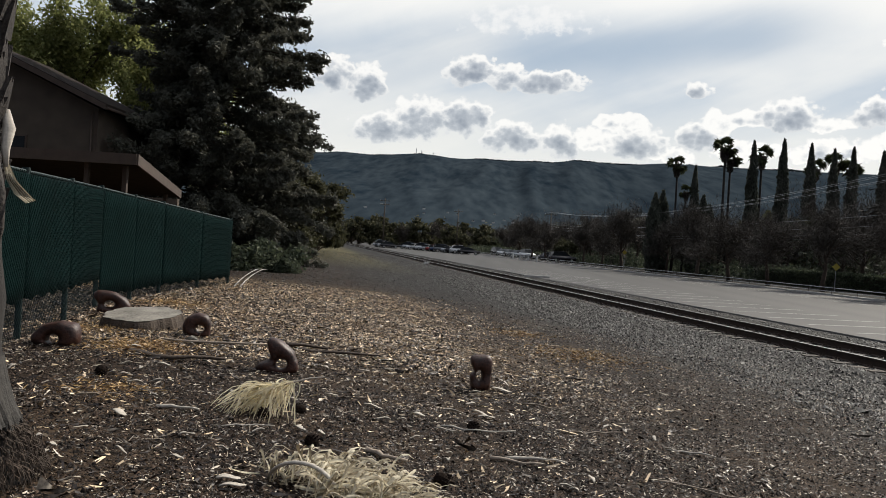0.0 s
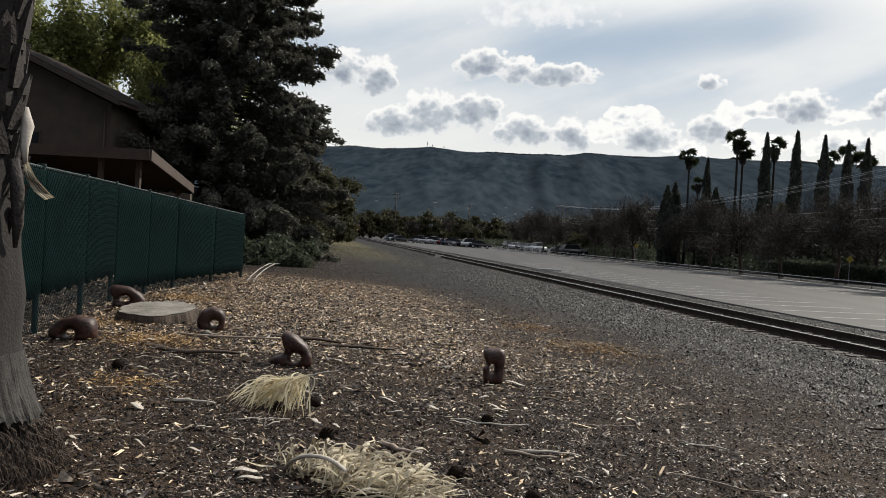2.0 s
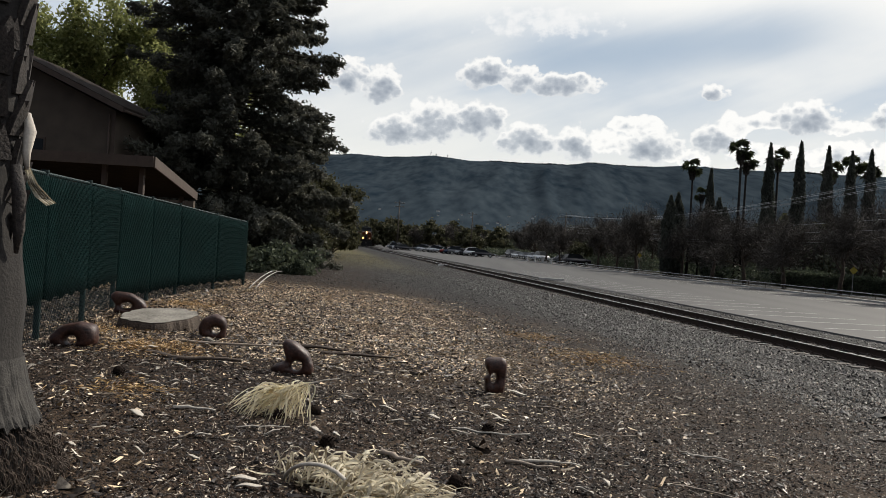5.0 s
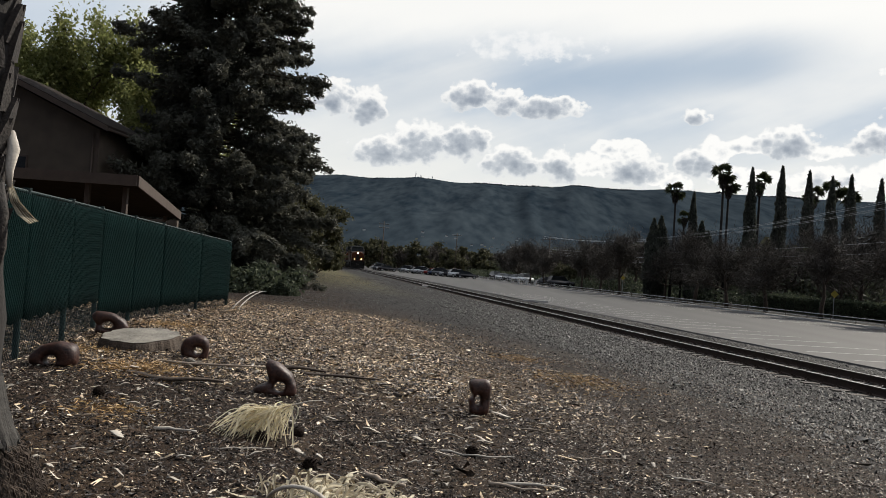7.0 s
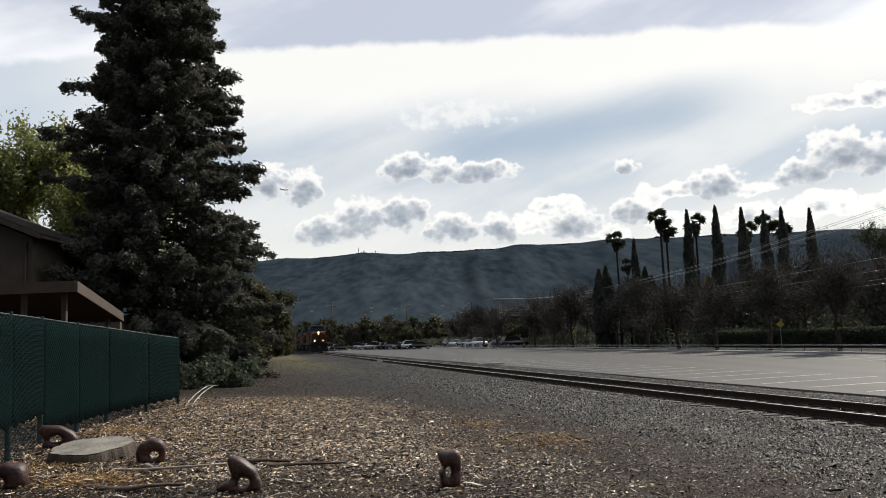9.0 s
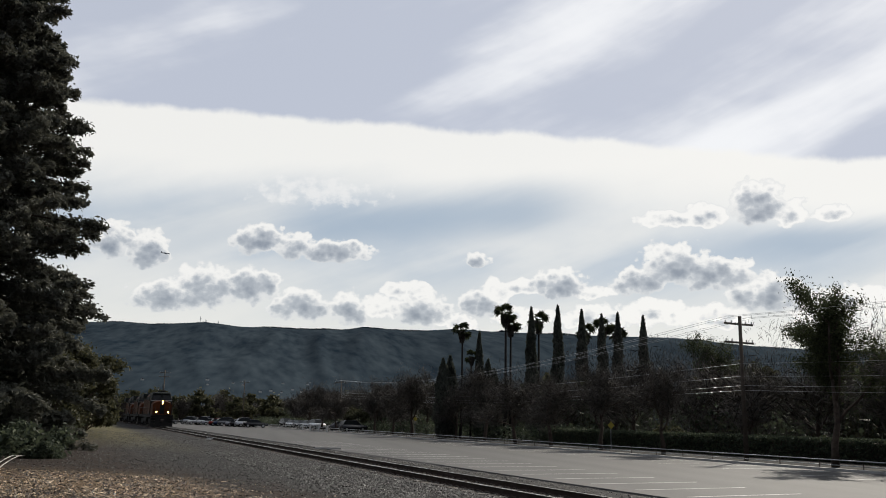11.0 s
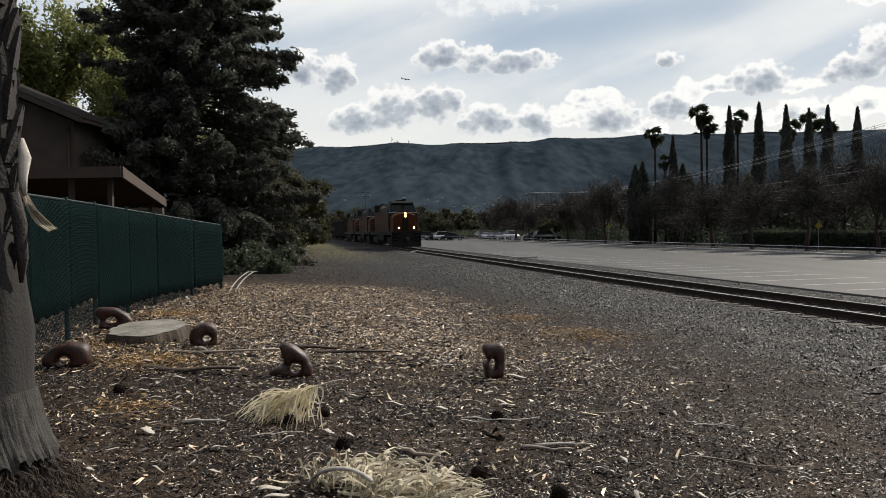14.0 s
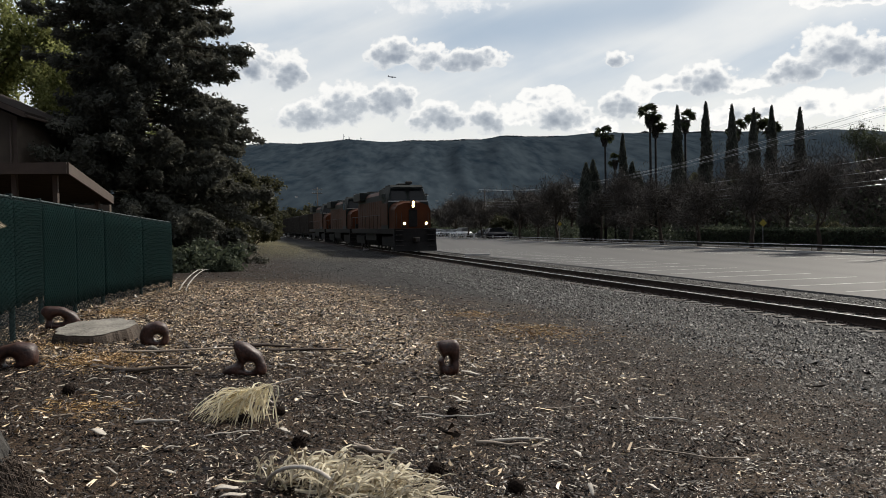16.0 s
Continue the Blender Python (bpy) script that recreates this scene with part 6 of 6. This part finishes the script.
def build_hills():
    azs = np.arange(-75, 76, 0.25)
    ridge = np.interp(azs, [-75, -40, -20, -10.7, -9.2, -7.3, -4.2, -1.9, 2, 5, 6.4, 9.6, 12.5, 16, 22, 27.4, 33.6, 45, 75], [3, 4.4, 5.2, 5.58, 5.72, 5.62, 5.95, 5.8, 5.82, 5.84, 6.08, 5.88, 6.1, 6.0, 5.8, 5.66, 4.95, 4.3, 3])
    key_d = [620, 800, 1000, 1250, 1500, 1750, 2000, 2200, 2400, 2500, 2620, 3000, 3600]
    key_f = [0.0, 0.03, 0.09, 0.2, 0.36, 0.53, 0.72, 0.85, 0.965, 1.0, 0.96, 0.8, 0.4]
    dist = np.array(sorted(set(range(620, 2500, 60)) | {2500, 2560, 2620, 3000, 3600}))
    rise = np.interp(dist, key_d, key_f)
    verts = []
    for a, el in zip(azs, ridge):
        top = math.tan(radians(el)) * 2500 + 1.6
        for d, f in zip(dist, rise):
            bend = a + noise.noise((a * 0.15, d * 0.0008, 1.0)) * 4.0
            gully = 1 - 2 * abs(noise.noise((bend * 0.22, d * 0.0004, 4.0)))
            n = noise.noise((a * 0.09, d * 0.0012, 2.0)) * 0.5 + gully * 0.32 + noise.noise((bend * 0.7, d * 0.0008, 6.0)) * 0.12
            z = top * (f + (n - 0.15) * 0.75 * f * (1 - f)) - (1.5 if f == 0 else 0)
            verts.append((math.sin(radians(a)) * d, math.cos(radians(a)) * d, z))
    w = len(dist)
    faces = [(i * w + j, (i + 1) * w + j, (i + 1) * w + j + 1, i * w + j + 1) for i in range(len(azs) - 1) for j in range(w - 1)]
    hill = mesh_object("hills", verts, faces, mat_hazy_hill, smooth=True)
    tagged(hill, "long dark wooded ridge of hills behind the town, haze blue in its colour", "hills", kind="structure")
    # trees along the ridge, in the same haze-tinted colour
    rng = np.random.default_rng(91)
    va = np.array(verts).reshape(len(azs), w, 3)
    tops = np.interp(np.arange(-30, 50, 0.02), azs, va[:, list(dist).index(2500), 2])
    grove = np.clip(0.55 + np.interp(np.arange(-30, 50, 0.02), np.arange(-30, 51, 1.0), rng.normal(size=81)) * 0.5, 0.05, 1.6)
    n = 16000
    k = rng.integers(0, len(tops), n)
    a = -30 + k * 0.02 + rng.normal(size=n) * 0.02
    z = tops[k] - 3 + grove[k] * rng.uniform(0, 6, n)
    pos = np.stack([np.sin(np.radians(a)) * 2500, np.cos(np.radians(a)) * 2500, z], 1)
    tagged(leaf_cloud("ridge_trees", pos, 4.2, mat_hazy_hill, None, rng, 1.5), "dark trees along the hill ridge, haze blue in their colour", "trees", kind="stuff")


build_hills()


def far_house(az, el, d, w):
    x, y = math.sin(radians(az)) * d, math.cos(radians(az)) * d
    z = math.tan(radians(el)) * d
    root = thing("hillside_house", pose(x, y, z, 0, 0, -az + 15), "tiny pale house on the lower hillside", "house", "houses on the hillside")
    part("wall", boxed(0, 0, 0, w, w * 0.7, w * 0.5), mat_whitewall, root)
    bm = bmesh.new()
    prism(bm, [(-w * 0.55, w * 0.25), (w * 0.55, w * 0.25), (0, w * 0.48)], -w * 0.4, w * 0.4)
    part("roof", bm, mat_shingle, root)


rnd = random.Random(6)
for k in range(16):
    far_house(rnd.uniform(-9, 6), rnd.uniform(1.5, 2.4), 1000, rnd.uniform(1.8, 3.4))


def mast(az, h):
    d = 2500
    x, y = math.sin(radians(az)) * d, math.cos(radians(az)) * d
    z = math.tan(radians(5.95)) * d - 4
    root = thing("radio_mast", pose(x, y, z), "thin radio mast on the hill ridge", "mast")
    part("mast", tube(bmesh.new(), [(0, 0, 0), (0, 0, h)], [1.1, 0.5], 6), mat_galv, root)
    part("dish", disc(bmesh.new(), 1.2, -0.8, h * 0.7, 1.6, 0.6, "Y", 12), mat_galv, root)


mast(-4.35, 24)
mast(-4.0, 16)
mast(-3.2, 14)


# ---- train ----
def locomotive(label):
    """Front at y = 0, facing -y, rail top at z = 0."""
    root = thing("locomotive", pose(0, 0, 0), label, "locomotive", "locomotives of the train")
    L = 22.3
    part("underframe", boxed(0, L / 2, 1.45, 2.9, L - 1.0, 0.34, 0.03), mat_black, root, "black underframe and walkway")
    # front pilot and plough
    bm = bmesh.new()
    sideways(bm, [(0.15, 1.6), (0.1, 0.75), (-0.12, 0.14), (0.35, 0.12), (0.7, 0.7), (0.7, 1.6)], -1.5, 1.5)
    pilot = part("pilot", bm, mat_black, root, "black front pilot with snow plough")
    for x in (-1.15, 1.15):
        for z in (0.5, 0.85, 1.2, 1.5):
            part("step", boxed(x, 0.02, z, 0.5, 0.22, 0.04), mat_wheel, pilot)
    part("coupler", boxed(0, -0.25, 0.88, 0.34, 0.9, 0.3, 0.06), mat_wheel, pilot)
    # nose
    bm = bmesh.new()
    prof = [(-1.46, 1.62), (-1.46, 2.95), (-1.25, 3.3), (-0.6, 3.55), (0.6, 3.55), (1.25, 3.3), (1.46, 2.95), (1.46, 1.62)]
    prism(bm, prof, 0.85, 3.0)
    for v in bm.verts:
        if v.co.y < 1.0:
            v.co.x *= 0.88
            v.co.z -= max(0, v.co.z - 2.6) * 0.22
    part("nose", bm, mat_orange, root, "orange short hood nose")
    # added metal strip stands in for the sky's reflection along the nose top
    part("nose_edge", boxed(0, 2.44, 3.48, 2.9, 0.06, 0.06), mat_silver, root, "bright metal strip added as the sky highlight below the windscreen")
    part("nose_door", boxed(0.0, 0.83, 2.3, 0.62, 0.05, 1.15, 0.02), mat_black, root, "dark nose door")
    # cab
    bm = bmesh.new()
    sideways(bm, [(2.5, 1.62), (2.5, 3.35), (2.95, 4.42), (3.2, 4.62), (5.3, 4.62), (5.3, 1.62)], -1.52, 1.52)
    for v in bm.verts:
        if v.co.z > 4.3:
            v.co.x *= 0.78
    cab = part("cab", bm, mat_roof, root, "dark cab with sloping windscreen")
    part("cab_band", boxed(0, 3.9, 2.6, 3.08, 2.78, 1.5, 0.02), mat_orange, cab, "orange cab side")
    bm = bmesh.new()
    for x in (-0.68, 0.68):
        vs = [bm.verts.new(p) for p in ((x - 0.56, 2.53, 3.52), (x + 0.56, 2.53, 3.52), (x + 0.5, 2.86, 4.28), (x - 0.5, 2.86, 4.28))]
        ws = [bm.verts.new(v.co + Vector((0, -0.05, 0.02))) for v in vs]
        for i in range(4):
            bm.faces.new((vs[i], vs[(i + 1) % 4], ws[(i + 1) % 4], ws[i]))
        bm.faces.new(ws), bm.faces.new(vs[::-1])
    part("windscreen", bm, mat_glass, cab, "dark front windscreen panes")
    for x in (-1.545, 1.545):
        part("side_window", boxed(x, 3.9, 3.72, 0.03, 1.5, 0.62, 0.01), mat_glass, cab)
    part("roof_hatch", boxed(0, 4.2, 4.68, 0.9, 0.8, 0.14, 0.03), mat_black, cab)
    part("horn", boxed(0.3, 3.6, 4.78, 0.5, 0.3, 0.2, 0.05), mat_wheel, cab)
    # lamps
    part("lamp_housing", boxed(0, 0.80, 3.22, 0.32, 0.24, 0.5, 0.03), mat_black, root)
    for z in (3.11, 3.33):
        part("headlamp", disc(bmesh.new(), 0, 0.67, z, 0.095, 0.03, "Y", 16), mat_lamp, root, "bright warm headlamp")
    for x in (-0.78, 0.78):
        part("ditch_light", disc(bmesh.new(), x, 0.02, 1.95, 0.09, 0.04, "Y", 16), mat_lamp, root, "bright warm ditch light")
        part("lamp_bracket", boxed(x, 0.14, 1.85, 0.3, 0.16, 0.4, 0.02), mat_black, root)
    part("sun_visor", boxed(0.0, 2.72, 4.42, 2.3, 0.36, 0.04), mat_roof, cab)
    # long hood with its doors, louvres and radiator
    bm = bmesh.new()
    hood = [(-0.95, 1.62), (-0.95, 4.12), (-0.7, 4.42), (0.7, 4.42), (0.95, 4.12), (0.95, 1.62)]
    prism(bm, hood, 5.3, 21.2)
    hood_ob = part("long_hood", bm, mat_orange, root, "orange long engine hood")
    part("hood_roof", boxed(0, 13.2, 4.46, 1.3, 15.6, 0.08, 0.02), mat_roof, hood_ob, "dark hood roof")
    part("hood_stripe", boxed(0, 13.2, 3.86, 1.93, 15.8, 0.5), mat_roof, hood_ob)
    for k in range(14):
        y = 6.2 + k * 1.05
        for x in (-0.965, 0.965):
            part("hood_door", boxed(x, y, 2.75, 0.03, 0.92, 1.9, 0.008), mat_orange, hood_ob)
    part("radiator", boxed(0, 18.6, 4.25, 2.9, 4.2, 0.72, 0.08), mat_roof, root, "flared dark radiator housing")
    for y in (17.6, 19.6):
        part("fan", disc(bmesh.new(), 0, y, 4.66, 0.62, 0.12, "Z", 20), mat_black, root)
    part("dynamic_brake_box", boxed(0, 7.2, 4.2, 2.2, 2.6, 0.6, 0.06), mat_roof, root)
    part("exhaust", boxed(0, 11.6, 4.62, 0.5, 1.0, 0.3, 0.04), mat_black, root)
    # handrails along the walkway
    for x in (-1.42, 1.42):
        part("handrail", tube(bmesh.new(), [(x, 5.5, 2.6), (x, 21.6, 2.6)], 0.02, 6), mat_wheel, root)
        part("side_sill", boxed(x * 1.03, 11.2, 1.42, 0.04, 21, 0.3), mat_black, root)
        for k in range(9):
            part("stanchion", tube(bmesh.new(), [(x, 5.6 + k * 2.0, 1.62), (x, 5.6 + k * 2.0, 2.6)], 0.018, 5), mat_wheel, root)
    for x in (-1.3, -0.95, 0.95, 1.3):
        part("front_rail", tube(bmesh.new(), [(x, 0.2, 1.6), (x, 0.2, 2.65)], 0.02, 6), mat_wheel, root)
    # tank and trucks
    bm = bmesh.new()
    prism(bm, [(-1.35, 1.25), (-1.35, 0.75), (-1.0, 0.35), (1.0, 0.35), (1.35, 0.75), (1.35, 1.25)], 8.6, 14.0)
    part("fuel_tank", bm, mat_black, root)
    wheels = []
    for y in (4.3, 18.0):
        truck = part("truck_frame", boxed(0, y, 0.85, 2.5, 4.9, 0.42, 0.06), mat_black, root)
        for x in (-1.12, 1.12):
            part("side_frame", boxed(x, y, 0.62, 0.2, 5.0, 0.5, 0.08), mat_black, truck)
        for dy in (-1.85, 0.0, 1.85):
            bm = bmesh.new()
            for x in (-0.75, 0.75):
                disc(bm, x, 0, 0, 0.53, 0.13, "X", 22)
                for q in range(5):
                    a = q * 2 * math.pi / 5
                    disc(bm, x * 1.09, 0.33 * math.cos(a), 0.33 * math.sin(a), 0.07, 0.04, "X", 8)
            disc(bm, 0, 0, 0, 0.09, 1.5, "X", 10)
            w = part("wheelset", bm, mat_wheel, root)
            w.location = (0, y + dy, 0.53)
            wheels.append((w, y + dy))
    return root, wheels


def freight_car(label):
    root = thing("freight_car", pose(0, 0, 0), label, "freight car", "cars of the train")
    part("body", boxed(0, 8.2, 2.55, 2.9, 15.4, 2.9, 0.06), mat_freight, root)
    for k in range(13):
        for x in (-1.47, 1.47):
            part("rib", boxed(x, 1.0 + k * 1.2, 2.5, 0.06, 0.12, 2.7), mat_freight, root)
    part("underframe", boxed(0, 8.2, 0.98, 2.0, 15.8, 0.24), mat_black, root)
    for y in (2.2, 14.2):
        truck = part("truck_frame", boxed(0, y, 0.6, 2.2, 2.4, 0.36, 0.05), mat_black, root)
        for dy in (-0.9, 0.9):
            bm = bmesh.new()
            for x in (-0.75, 0.75):
                disc(bm, x, y + dy, 0.45, 0.45, 0.13, "X", 18)
            part("wheel_pair", bm, mat_wheel, truck)
    return root


loco_a, wheels_a = locomotive("orange and black diesel locomotive with lit headlamps leading the train")
loco_a.scale = (1.0, 1.0, 1.07)
units = [(loco_a, 0.0)]
for k in (1, 2):
    units.append((copy_thing(loco_a, pose(0, 0, 0)), 23.0 * k))
    tagged(units[-1][0], "orange and black diesel locomotive coupled behind the leading one")
    for o in units[-1][0].children:
        if o.name.split(".")[0] in ("headlamp", "ditch_light"):
            o.data = o.data.copy()
            o.data.materials.clear()
            o.data.materials.append(mat_glass)
            o["label"] = "unlit lamp"
hop = freight_car("dull brown freight car behind the locomotives")
units.append((hop, 69.5))
for k in (1, 2, 3):
    units.append((copy_thing(hop, pose(0, 0, 0)), 69.5 + 17.2 * k))


def airplane():
    root = thing("airplane", pose(0, 0, 0), "tiny distant airplane crossing the clouds", "airplane")
    part("fuselage", tube(bmesh.new(), [(-9, 0, 0), (-7.5, 0, 0), (6, 0, 0.3), (9, 0, 0.8)], [0.3, 1.1, 1.0, 0.3], 10), mat_plane, root, smooth=True)
    part("wing", boxed(0, 0, -0.3, 2.6, 17, 0.25, 0.08), mat_plane, root)
    part("tail_fin", boxed(7.8, 0, 2.0, 1.8, 0.2, 2.8, 0.06), mat_plane, root)
    part("tailplane", boxed(8.0, 0, 0.9, 1.3, 6, 0.15, 0.05), mat_plane, root)
    return root


plane = airplane()


def train_s(t):
    """Place of the train's front along the track; it closes in at a steady 13.6 m a second."""
    return 57.2 + 13.6 * (16.0 - t)


def motions():
    for ob, back in units:
        rows = []
        for t in (0.0, 4.0, 8.0, 12.0, 16.0):
            x, y = at(train_s(t) + back, -0.75)
            rows.append((t, pose(x, y, RAIL_Z, 0, 0, TURN)))
        walk(ob, rows)
    step = 0.05
    for ob, back in units[:1]:
        for w, y in [(o, o.location.y) for o in ob.children if o.name.startswith("wheelset")]:
            rows = []
            for k in range(321):
                turn = math.degrees(13.6 * k * step / 0.53)
                rows.append((k * step, pose(0, y, 0.53, turn % 360.0, 0, 0)))
            walk(w, rows)
    rows = []
    for t, az, el in ((0.0, -20.0, 10.4), (16.0, -1.0, 10.2)):
        d = 1700
        rows.append((t, pose(math.sin(radians(az)) * d, math.cos(radians(az)) * d, math.tan(radians(el)) * d, 0, -4, 180)))
    walk(plane, rows)


motions()
